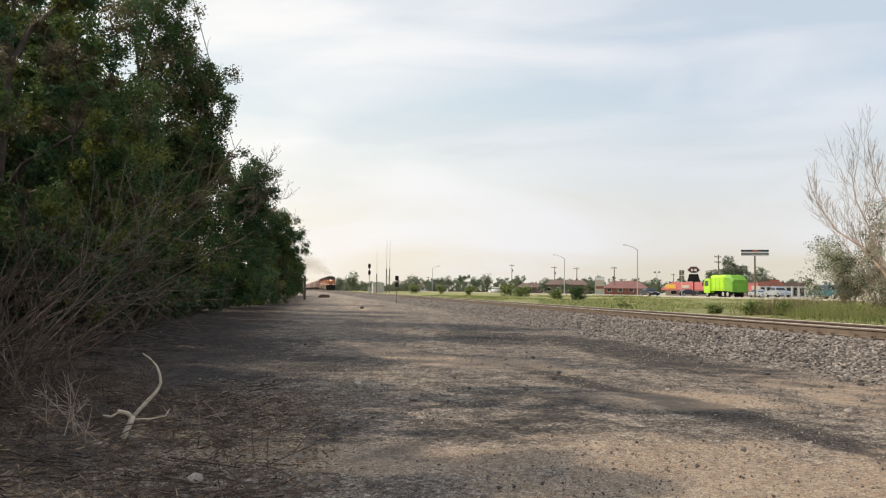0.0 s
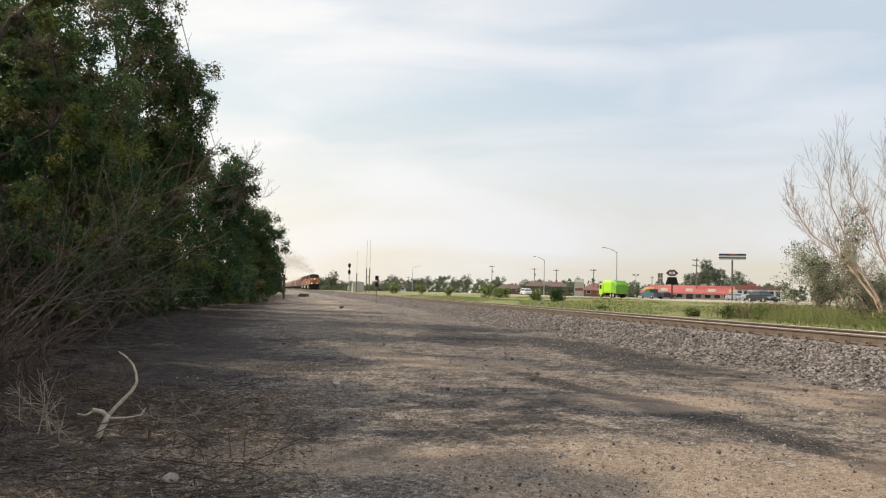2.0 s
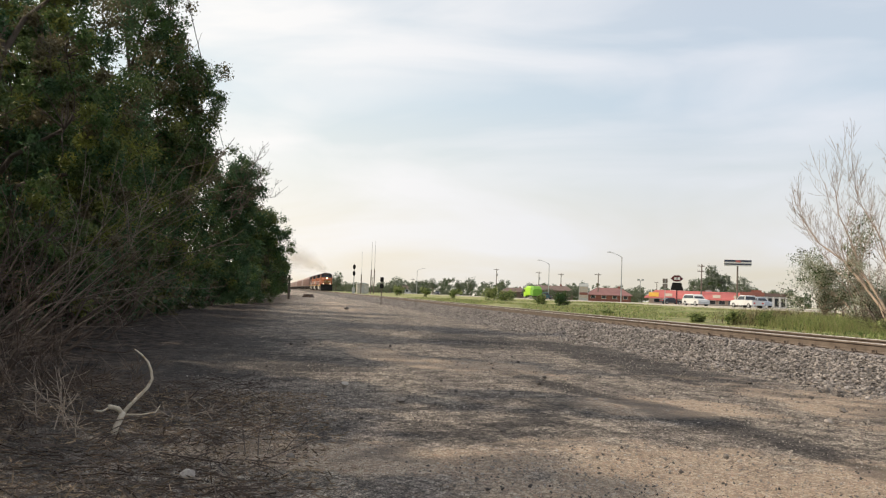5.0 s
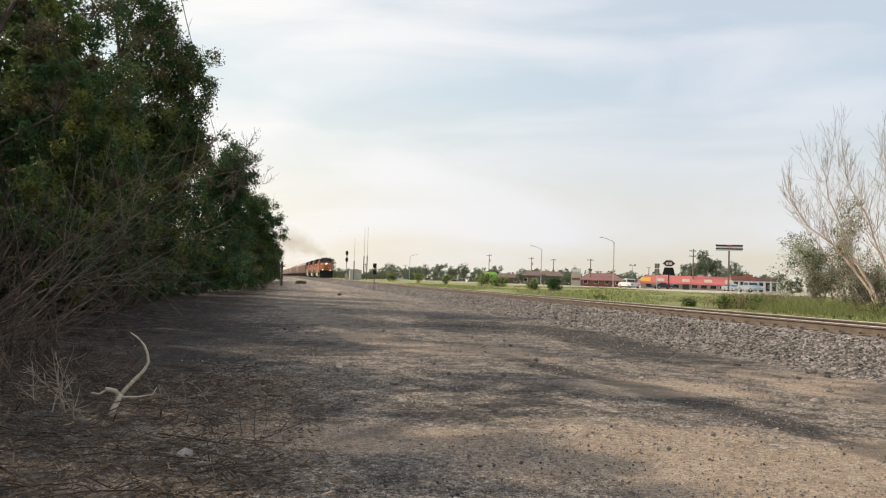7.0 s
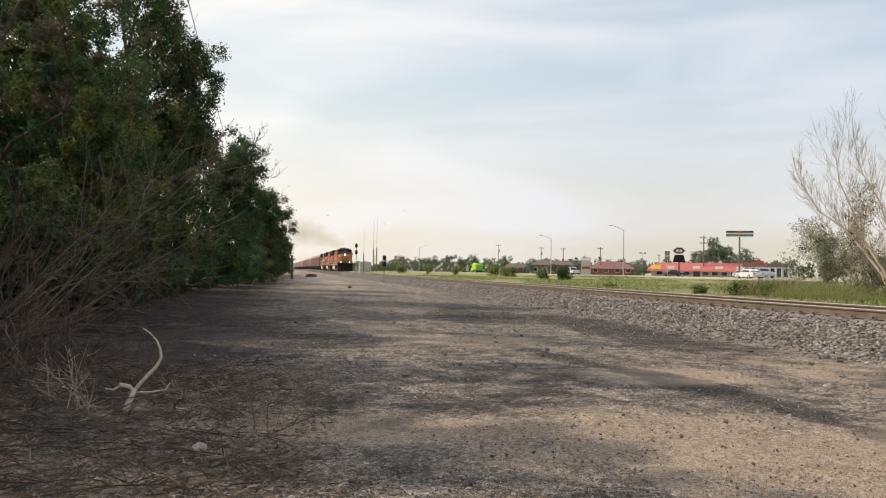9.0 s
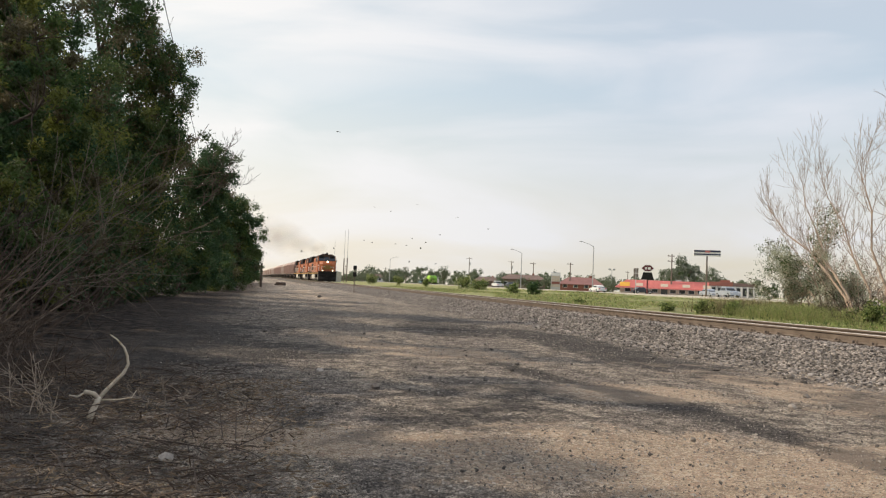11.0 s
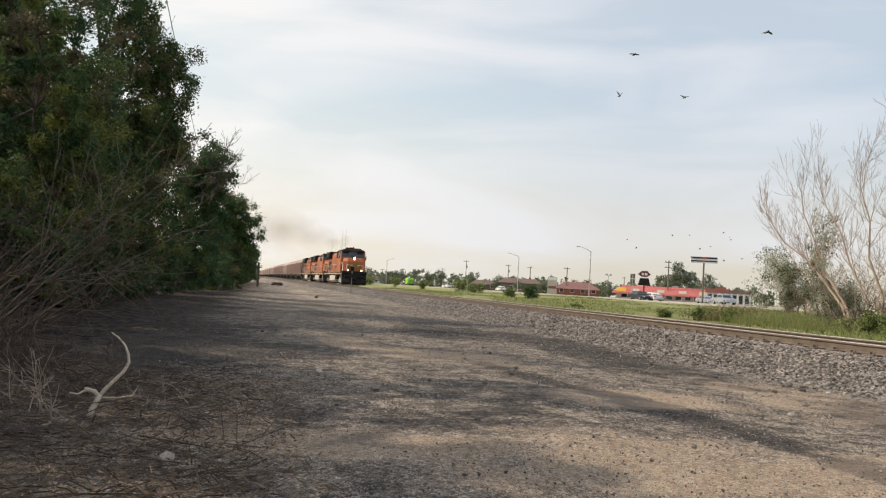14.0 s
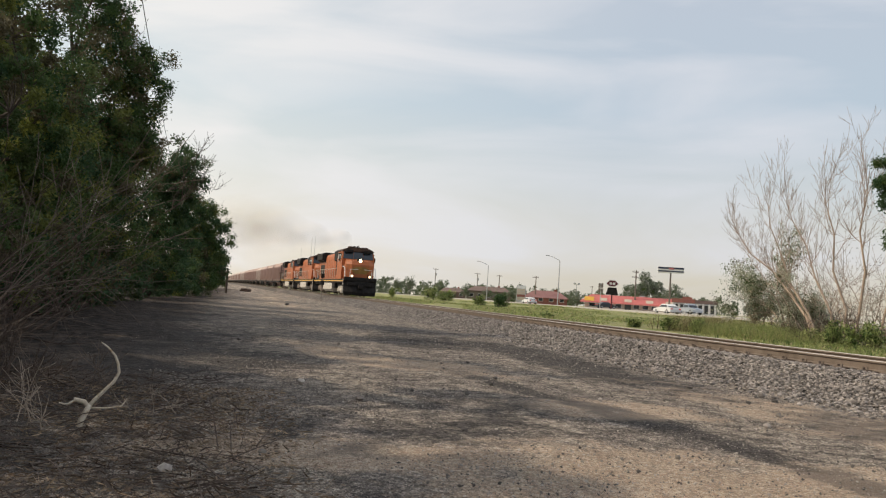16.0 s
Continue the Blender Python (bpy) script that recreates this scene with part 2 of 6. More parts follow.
# ---------------------------------------------------------------- mesh helpers
class Geo:
    """Verts and faces of one part."""

    def __init__(self):
        self.v, self.f = [], []

    def add(self, vs, fs):
        k = len(self.v)
        self.v += [tuple(p) for p in vs]
        self.f += [tuple(i + k for i in q) for q in fs]
        return self

    def box(self, x0, y0, z0, x1, y1, z1, bev=0.0):
        if bev <= 0:
            vs = [(x, y, z) for z in (z0, z1) for y in (y0, y1) for x in (x0, x1)]
            return self.add(vs, [(0, 2, 3, 1), (4, 5, 7, 6), (0, 1, 5, 4), (2, 6, 7, 3), (0, 4, 6, 2), (1, 3, 7, 5)])
        b = min(bev, (x1 - x0) / 2.1, (y1 - y0) / 2.1, (z1 - z0) / 2.1)
        ring = lambda i, z: [(x0 + i + b, y0 + i, z), (x1 - i - b, y0 + i, z), (x1 - i, y0 + i + b, z), (x1 - i, y1 - i - b, z), (x1 - i - b, y1 - i, z), (x0 + i + b, y1 - i, z), (x0 + i, y1 - i - b, z), (x0 + i, y0 + i + b, z)]
        return self.loft([ring(b * 0.6, z0), ring(0, z0 + b), ring(0, z1 - b), ring(b * 0.6, z1)])

    def loft(self, rings, caps=True):
        n, k = len(rings[0]), len(self.v)
        for r in rings:
            self.v += [tuple(p) for p in r]
        for j in range(len(rings) - 1):
            for i in range(n):
                a, b = k + j * n + i, k + j * n + (i + 1) % n
                self.f.append((a, b, b + n, a + n))
        if caps:
            self.f.append(tuple(k + i for i in reversed(range(n))))
            self.f.append(tuple(k + (len(rings) - 1) * n + i for i in range(n)))
        return self

    def tube(self, pts, radii, n=8, caps=True):
        pts = [Vector(p) for p in pts]
        if not hasattr(radii, "__len__"):
            radii = [radii] * len(pts)
        rings, up = [], None
        for i, p in enumerate(pts):
            d = (pts[min(i + 1, len(pts) - 1)] - pts[max(i - 1, 0)]).normalized()
            if up is None:
                up = Vector((1, 0, 0)) if abs(d.x) < 0.8 else Vector((0, 1, 0))
            s = d.cross(up).normalized()
            up = s.cross(d).normalized()
            rings.append([p + radii[i] * (math.cos(a) * s + math.sin(a) * up) for a in (2 * math.pi * j / n for j in range(n))])
        return self.loft(rings, caps)

    def prism(self, profile, axis, a, b):
        """A profile of two coordinates carried along an axis from a to b."""
        put = {"x": lambda u, v, w: (w, u, v), "y": lambda u, v, w: (u, w, v), "z": lambda u, v, w: (u, v, w)}[axis]
        return self.loft([[put(u, v, w) for u, v in profile] for w in (a, b)])


def raw_mesh(name, v, f, mat, smooth=False):
    me = bpy.data.meshes.new(name)
    me.from_pydata([tuple(p) for p in v] if not isinstance(v, np.ndarray) else v.tolist(), [], f if not isinstance(f, np.ndarray) else f.tolist())
    me.materials.append(mat)
    if smooth:
        me.polygons.foreach_set("use_smooth", [True] * len(me.polygons))
    me.update()
    return me


def fixed_normals(me):
    bm = bmesh.new()
    bm.from_mesh(me)
    bmesh.ops.recalc_face_normals(bm, faces=bm.faces)
    bm.to_mesh(me)
    bm.free()
    return me


def part(name, geo, mat, parent=None, label="", smooth=False):
    me = raw_mesh(name, geo.v, geo.f, mat, smooth)
    if len(me.polygons) < 4000:
        fixed_normals(me)
    ob = new(name, me)
    ob.parent = parent
    if label:
        tagged(ob, label)
    return ob


def thing(name, label, category, at=None, group="", kind=""):
    ob = new(name)
    ob.empty_display_size = 0.2
    if at is not None:
        ob.matrix_basis = at
    return tagged(ob, label, category, group, kind)


def smooth_step(a, b, v):
    t = np.clip((v - a) / (b - a), 0, 1)
    return t * t * (3 - 2 * t)


# ---------------------------------------------------------------- the lie of the land
def track_x(y):
    """Centre line of the track: straight beside the camera, then bearing slightly to the left."""
    return 12.37 - 0.026 * 14.0 * np.log1p(np.exp((np.asarray(y, float) - 60.0) / 14.0))


def track_z(y):
    """Top of rail."""
    return 0.60 + 0.0021 * 18.0 * np.log1p(np.exp((np.minimum(np.asarray(y, float), 300) - 45.0) / 18.0))


def ground_z(x, y):
    x, y = np.asarray(x, float), np.asarray(y, float)
    base = track_z(y) - 0.60
    side = x - track_x(y)
    lot = 0.0 * x
    verge = 0.05 + 0.30 * smooth_step(3, 10, side) + 0.45 * smooth_step(14, 40, side)
    z = np.where(side < 2.0, lot, verge)
    z = z + base * np.where(side < 4, 1.0, 1 - 0.75 * smooth_step(4, 40, side))
    return z


# ---------------------------------------------------------------- ground
def ground_material():
    m = bpy.data.materials.new("ground_lot")
    m.use_nodes = True
    nt = m.node_tree
    N, L = nt.nodes, nt.links
    b = N["Principled BSDF"]
    b.inputs["Roughness"].default_value, b.inputs["Specular IOR Level"].default_value = 0.95, 0.2
    co = N.new("ShaderNodeTexCoord")

    def noise_node(scale, detail=5.0, stretch=None, rough=0.55):
        n = N.new("ShaderNodeTexNoise")
        n.inputs["Scale"].default_value, n.inputs["Detail"].default_value, n.inputs["Roughness"].default_value = scale, detail, rough
        if stretch:
            mp = N.new("ShaderNodeMapping")
            mp.inputs["Scale"].default_value = stretch
            L.new(co.outputs["Object"], mp.inputs[0])
            L.new(mp.outputs[0], n.inputs["Vector"])
        else:
            L.new(co.outputs["Object"], n.inputs["Vector"])
        return n

    def ramp(src, p0, c0, p1, c1):
        r = N.new("ShaderNodeValToRGB")
        r.color_ramp.elements[0].position, r.color_ramp.elements[0].color = p0, (*c0, 1)
        r.color_ramp.elements[1].position, r.color_ramp.elements[1].color = p1, (*c1, 1)
        L.new(src, r.inputs[0])
        return r.outputs[0]

    def mix(fac, a, c, mode="MIX"):
        x = N.new("ShaderNodeMix")
        x.data_type, x.blend_type = "RGBA", mode
        for s, v in ((0, fac), (6, a), (7, c)):
            if isinstance(v, (int, float)):
                x.inputs[s].default_value = v
            elif isinstance(v, tuple):
                x.inputs[s].default_value = (*v, 1)
            else:
                L.new(v, x.inputs[s])
        return x.outputs[2]

    def attr(name):
        a = N.new("ShaderNodeAttribute")
        a.attribute_name = name
        return a.outputs["Fac"]

    gravel = ramp(noise_node(0.55).outputs[0], 0.38, (0.265, 0.232, 0.212), 0.64, (0.405, 0.35, 0.30))
    sand = ramp(noise_node(2.0).outputs[0], 0.3, (0.43, 0.335, 0.255), 0.7, (0.55, 0.44, 0.345))
    # dark cinder tone, also laid in for shade under the left trees
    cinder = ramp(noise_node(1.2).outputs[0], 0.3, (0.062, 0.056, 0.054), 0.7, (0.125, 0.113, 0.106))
    # tyre-worn streaks along the lot
    streak = ramp(noise_node(0.9, 5, (1.0, 0.16, 1.0)).outputs[0], 0.45, (0, 0, 0), 0.62, (1, 1, 1))
    c = mix(streak, gravel, (0.42, 0.365, 0.31))
    grit = ramp(noise_node(3.2, 7, None, 0.7).outputs[0], 0.42, (0, 0, 0), 0.60, (1, 1, 1))
    c = mix(grit, c, (0.135, 0.118, 0.107))

    def worn(name, scale, stretch=None):
        """An area with an edge broken up by noise."""
        n = noise_node(scale, 7, stretch, 0.65)
        off = N.new("ShaderNodeMath")
        off.operation = "MULTIPLY_ADD"
        off.inputs[1].default_value, off.inputs[2].default_value = 1.9, -0.95
        L.new(n.outputs[0], off.inputs[0])
        sm = N.new("ShaderNodeMath")
        sm.operation = "ADD"
        L.new(attr(name), sm.inputs[0])
        L.new(off.outputs[0], sm.inputs[1])
        return ramp(sm.outputs[0], 0.28, (0, 0, 0), 0.62, (1, 1, 1))

    c = mix(worn("sand", 1.6), c, sand)
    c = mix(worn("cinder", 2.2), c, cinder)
    chips = N.new("ShaderNodeTexVoronoi")
    chips.inputs["Scale"].default_value = 85.0
    L.new(co.outputs["Object"], chips.inputs["Vector"])
    grain = ramp(chips.outputs["Color"], 0.15, (0.12, 0.12, 0.12), 0.85, (0.92, 0.91, 0.88))
    c = mix(0.75, c, grain, "OVERLAY")
    stones = N.new("ShaderNodeTexVoronoi")
    stones.inputs["Scale"].default_value = 26.0
    L.new(co.outputs["Object"], stones.inputs["Vector"])
    c = mix(0.55, c, ramp(stones.outputs["Color"], 0.2, (0.16, 0.16, 0.16), 0.8, (0.84, 0.83, 0.82)), "OVERLAY")
    speck = ramp(noise_node(19, 8, None, 0.85).outputs[0], 0.40, (0.18, 0.18, 0.18), 0.62, (0.84, 0.83, 0.81))
    c = mix(0.6, c, speck, "OVERLAY")
    c = mix(0.5, c, noise_node(28, 6, None, 0.75).outputs[0], "OVERLAY")
    c = mix(mix(0.45, (0, 0, 0), worn("sand", 1.6)), c, sand)
    fine = noise_node(110, 4)
    c = mix(0.45, c, fine.outputs[0], "OVERLAY")
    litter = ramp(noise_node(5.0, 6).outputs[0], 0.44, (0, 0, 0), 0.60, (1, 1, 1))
    # litter earth, darkened further to hold the shade under the trees
    earth_and_shade = mix(litter, (0.034, 0.027, 0.024), (0.10, 0.077, 0.062))
    earth_and_shade = mix(0.5, earth_and_shade, fine.outputs[0], "OVERLAY")
    c = mix(attr("litter"), c, earth_and_shade)
    turf = ramp(noise_node(0.35, 6).outputs[0], 0.36, (0.20, 0.235, 0.085), 0.62, (0.35, 0.33, 0.16))
    turf = mix(0.5, turf, noise_node(9, 5).outputs[0], "OVERLAY")
    c = mix(attr("turf"), c, turf)
    L.new(c, b.inputs["Base Color"])
    bp = N.new("ShaderNodeBump")
    bp.inputs["Strength"].default_value, bp.inputs["Distance"].default_value = 0.9, 0.03
    L.new(chips.outputs["Distance"], bp.inputs["Height"])
    bp2 = N.new("ShaderNodeBump")
    bp2.inputs["Strength"].default_value, bp2.inputs["Distance"].default_value = 0.6, 0.05
    L.new(noise_node(14, 5).outputs[0], bp2.inputs["Height"])
    L.new(bp.outputs[0], bp2.inputs["Normal"])
    L.new(bp2.outputs[0], b.inputs["Normal"])
    return m


def blob(x, y, cx, cy, rx, ry, turn=0.0):
    c, s = math.cos(turn), math.sin(turn)
    u, v = (x - cx) * c + (y - cy) * s, -(x - cx) * s + (y - cy) * c
    return np.clip(1.25 - np.hypot(u / rx, v / ry), 0, 1)


def build_ground():
    xs = np.concatenate([[-3000, -1200, -500, -200, -90, -50, -30], np.arange(-20, 10.2, 0.25), np.arange(10.6, 24, 0.8), np.arange(25, 60, 3.0), [64, 70, 78, 88, 100, 130, 180, 260, 400, 700, 1300, 3000]])
    ys = np.concatenate([[-3000, -900, -300, -100, -50, -25, -12], np.arange(-6, 26, 0.25), np.arange(26.5, 70, 1.0), np.arange(72, 130, 4.0), [140, 160, 185, 215, 250, 300, 360, 450, 600, 900, 1500, 3000]])
    X, Y = np.meshgrid(xs, ys)
    Z = ground_z(X, Y)
    near = (1 - smooth_step(40, 90, Y)) * (1 - smooth_step(8.5, 10, X)) * smooth_step(-25, -15, X)
    nz = np.array([noise.fractal(Vector((x * 0.35, y * 0.35, 3.1)), 1.0, 2.0, 4) for x, y in zip(X.ravel(), Y.ravel())]).reshape(X.shape)
    n2 = np.array([noise.fractal(Vector((x * 1.3, y * 1.3, 7.7)), 1.0, 2.0, 3) for x, y in zip(X.ravel(), Y.ravel())]).reshape(X.shape)
    Z = Z + near * (0.028 * nz + 0.010 * n2)
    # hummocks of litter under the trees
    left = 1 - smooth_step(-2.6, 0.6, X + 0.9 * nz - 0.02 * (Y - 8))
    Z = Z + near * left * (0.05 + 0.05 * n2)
    nx, ny = len(xs), len(ys)
    idx = np.arange(nx * ny).reshape(ny, nx)
    F = np.stack([idx[:-1, :-1], idx[:-1, 1:], idx[1:, 1:], idx[1:, :-1]], -1).reshape(-1, 4)
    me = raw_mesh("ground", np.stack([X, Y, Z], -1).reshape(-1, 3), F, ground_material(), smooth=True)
    side = X - track_x(Y)
    # sand patches; the slim one at (1.7, 5.7) colours in a sunlit band
    sand = np.maximum.reduce([blob(X, Y, 4.2, 4.6, 2.2, 1.7, -0.2), blob(X, Y, 3.0, 14.6, 0.9, 2.6, 0.35), 0.8 * blob(X, Y, 4.3, 13.2, 0.8, 2.2, 0.3),
                              0.7 * blob(X, Y, 5.6, 8.6, 1.4, 1.0), 0.75 * blob(X, Y, 1.7, 5.7, 1.9, 0.5, -0.25), 0.5 * blob(X, Y, 7.6, 9.0, 1.3, 3.5), 0.35 * blob(X, Y, 4.0, 60, 2.0, 26)])
    sand = np.clip(sand * 1.3 + 0.5 * nz * (sand > 0), 0, 1)
    # cinder ground; the first two blobs paint shade beneath the left trees
    # slim blobs from x 4.5 to 5.4 draw narrow dark streaks
    cinder_and_shade = np.maximum.reduce([1.2 * blob(X, Y, -1.6, 14.5, 2.6, 9.0), 0.9 * blob(X, Y, -2.0, 30, 2.2, 12.0), 0.35 * blob(X, Y, 2.2, 9.0, 1.8, 3.0), 0.9 * blob(X, Y, 7.5, 16, 1.3, 8.0), 1.2 * blob(X, Y, 4.55, 10.8, 0.30, 2.2, 0.14), 1.2 * blob(X, Y, 5.15, 7.6, 0.38, 1.9, 0.12), 1.1 * blob(X, Y, 5.3, 5.6, 0.25, 1.4, 0.05), 0.9 * blob(X, Y, 6.2, 21, 2.0, 4), 0.7 * blob(X, Y, 0.5, 13, 1.5, 6.0),
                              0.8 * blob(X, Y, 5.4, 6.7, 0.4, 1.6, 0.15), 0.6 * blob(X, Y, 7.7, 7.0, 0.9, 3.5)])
    cinder_and_shade = np.clip(cinder_and_shade * 1.1 + 0.6 * nz * (cinder_and_shade > 0), 0, 0.9)
    for key, val in (("sand", sand), ("cinder", cinder_and_shade), ("litter", left * (Y < 140)), ("turf", smooth_step(3.0, 4.4, side + 0.5 * nz) + (X < -8) * 0.7)):
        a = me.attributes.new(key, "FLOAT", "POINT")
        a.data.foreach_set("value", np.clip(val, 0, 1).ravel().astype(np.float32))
    tagged(new("ground", me), "dusty gravel lot with cinders, sand and rough grass beyond the track", "ground", kind="structure")


build_ground()


# ---------------------------------------------------------------- stones
def stone_shapes(n, rng):
    """Irregular pebble shapes, twelve corners and twenty faces."""
    g = (1 + 5**0.5) / 2
    V = np.array([(-1, g, 0), (1, g, 0), (-1, -g, 0), (1, -g, 0), (0, -1, g), (0, 1, g), (0, -1, -g), (0, 1, -g), (g, 0, -1), (g, 0, 1), (-g, 0, -1), (-g, 0, 1)]) / 1.9
    F = np.array([(0, 11, 5), (0, 5, 1), (0, 1, 7), (0, 7, 10), (0, 10, 11), (1, 5, 9), (5, 11, 4), (11, 10, 2), (10, 7, 6), (7, 1, 8), (3, 9, 4), (3, 4, 2), (3, 2, 6), (3, 6, 8), (3, 8, 9), (4, 9, 5), (2, 4, 11), (6, 2, 10), (8, 6, 7), (9, 8, 1)])
    return [V * rng.uniform(0.6, 1.2, (12, 1)) for _ in range(n)], F


def scatter_stones(name, P, size, mat, rng, flat=0.7, small=False):
    shapes, F = stone_shapes(12, rng)
    if small:
        O = np.array([(1, 0, 0), (-1, 0, 0), (0, 1, 0), (0, -1, 0), (0, 0, 1), (0, 0, -1)], float)
        shapes, F = [O * rng.uniform(0.6, 1.25, (6, 1)) for _ in range(12)], np.array([(0, 2, 4), (2, 1, 4), (1, 3, 4), (3, 0, 4), (2, 0, 5), (1, 2, 5), (3, 1, 5), (0, 3, 5)])
    n = len(P)
    A = rng.uniform(0, 2 * np.pi, (n, 2))
    S = np.stack(shapes)[rng.integers(0, 12, n)] * (size * np.ones(n))[:, None, None] * rng.uniform(0.65, 1.25, (n, 1, 3)) * np.array([1, 1, flat])
    ca, sa, cb, sb = np.cos(A[:, 0]), np.sin(A[:, 0]), np.cos(A[:, 1] * 0.12), np.sin(A[:, 1] * 0.12)
    x, y, z = S[..., 0], S[..., 1], S[..., 2]
    y, z = y * cb[:, None] - z * sb[:, None], y * sb[:, None] + z * cb[:, None]
    x, y = x * ca[:, None] - y * sa[:, None], x * sa[:, None] + y * ca[:, None]
    V = np.stack([x, y, z], -1) + P[:, None, :]
    Fs = (F[None] + len(shapes[0]) * np.arange(n)[:, None, None]).reshape(-1, 3)
    return raw_mesh(name, V.reshape(-1, 3), Fs, mat)


def build_track():
    rng = np.random.default_rng(5)
    ys = np.concatenate([np.arange(-60, 130, 2.0), np.arange(130, 1400, 10.0)])
    cx, cz = track_x(ys), track_z(ys)
    bed = Geo()
    prof = [(-2.75, -0.75), (-2.55, -0.52), (-1.75, -0.21), (-0.9, -0.20), (0.9, -0.20), (1.75, -0.21), (2.6, -0.52), (2.9, -0.80)]
    bed.loft([[(c + u, y, z + w) for u, w in prof] for y, c, z in zip(ys, cx, cz)])
    me = raw_mesh("ballast_bed", bed.v, bed.f, M_STONE)
    bed_mat = material("ballast_bed", (0.06, 0.055, 0.05), (0.13, 0.117, 0.105), rough=0.95, scale=12, fine=24, bump=1.0, coords="Object")
    me.materials[0] = bed_mat
    tagged(new("ballast_bed", fixed_normals(me)), "grey crushed stone ballast bank under the rails", "ballast", kind="structure")
    # loose stones on the near slope and shoulders
    n = 62000
    yy = 7 + 130 * rng.uniform(0, 1, n) ** 2.1
    u = -2.85 + 1.75 * rng.uniform(0, 1, n) ** 0.9
    w = np.interp(u, [-3.0, -2.75, -2.55, -1.75, -0.9], [-0.66, -0.62, -0.53, -0.205, -0.20])
    P = np.stack([track_x(yy) + u, yy, np.maximum(track_z(yy) + w, ground_z(track_x(yy) - 3, yy)) + rng.uniform(-0.01, 0.02, n)], -1)
    size, near = rng.uniform(0.015, 0.037, n) + 0.0004 * yy, yy < 22
    for k, small in ((near, False), (~near, True)):
        me = scatter_stones("ballast_stones", P[k], size[k] * (1.2 if small else 1.0), M_STONE, rng, small=small)
        tagged(new("ballast_stones", me), "loose angular grey and tan ballast stones", "stones", kind="stuff")
    n = 2600
    yy, u = rng.uniform(6, 45, n), rng.normal(-3.1, 0.35, n)
    P = np.stack([track_x(yy) + u, yy, ground_z(track_x(yy) + u, yy) + 0.01], -1)
    me = scatter_stones("strewn_stones", P, rng.uniform(0.02, 0.05, n), M_STONE, rng)
    tagged(new("strewn_stones", me), "stones strewn at the foot of the ballast", "stones", kind="stuff")
    # the rails and ties: one thing
    track = thing("railway_track", "rust-brown steel rails on dark timber ties", "railway track")
    head = [(-0.036, 0.0), (-0.036, -0.03), (-0.01, -0.045), (-0.009, -0.145), (-0.07, -0.160), (-0.07, -0.172), (0.07, -0.172), (0.07, -0.160), (0.009, -0.145), (0.01, -0.045), (0.036, -0.03), (0.036, 0.0)]
    for s in (-0.752, 0.752):
        g = Geo().loft([[(c + s + u, y, z + w - 0.004) for u, w in head] for y, c, z in zip(ys, cx, cz)])
        rail = part("rail", g, M_RUST, track, "rust-brown rail with polished head")
        g = Geo().loft([[(c + s + u, y, z + w) for u, w in ((-0.03, -0.004), (-0.026, 0.004), (0.026, 0.004), (0.03, -0.004))] for y, c, z in zip(ys, cx, cz)])
        part("running_surface", g, M_STEEL, rail, "polished steel running surface")
    tie = Geo().box(-1.30, -0.115, -0.36, 1.30, 0.115, -0.178, 0.015)
    me = fixed_normals(raw_mesh("tie", tie.v, tie.f, M_TIE))
    plate = Geo()
    for s in (0.0,):
        plate.box(s - 0.19, -0.1, -0.178, s + 0.19, 0.1, -0.168)
        for a in (-0.10, 0.10):
            plate.box(s + a - 0.012, -0.06, -0.17, s + a + 0.012, -0.035, -0.12)
            plate.box(s + a - 0.03, 0.03, -0.17, s + a + 0.03, 0.075, -0.125)
    pm = fixed_normals(raw_mesh("tie_plate", plate.v, plate.f, M_RUST))
    for i in range(150):
        y = 5.0 + 0.53 * i + rng.uniform(-0.03, 0.03)
        m = pose(track_x(y) + rng.uniform(-0.05, 0.05), y, track_z(y), 0, 0, rng.uniform(-1.5, 1.5))
        o = new("tie", me)
        o.parent, o.matrix_basis = track, m
        for s in (-0.752, 0.752):
            o = new("tie_plate", pm)
            o.parent, o.matrix_basis = track, m @ pose(s, 0, 0)


build_track()


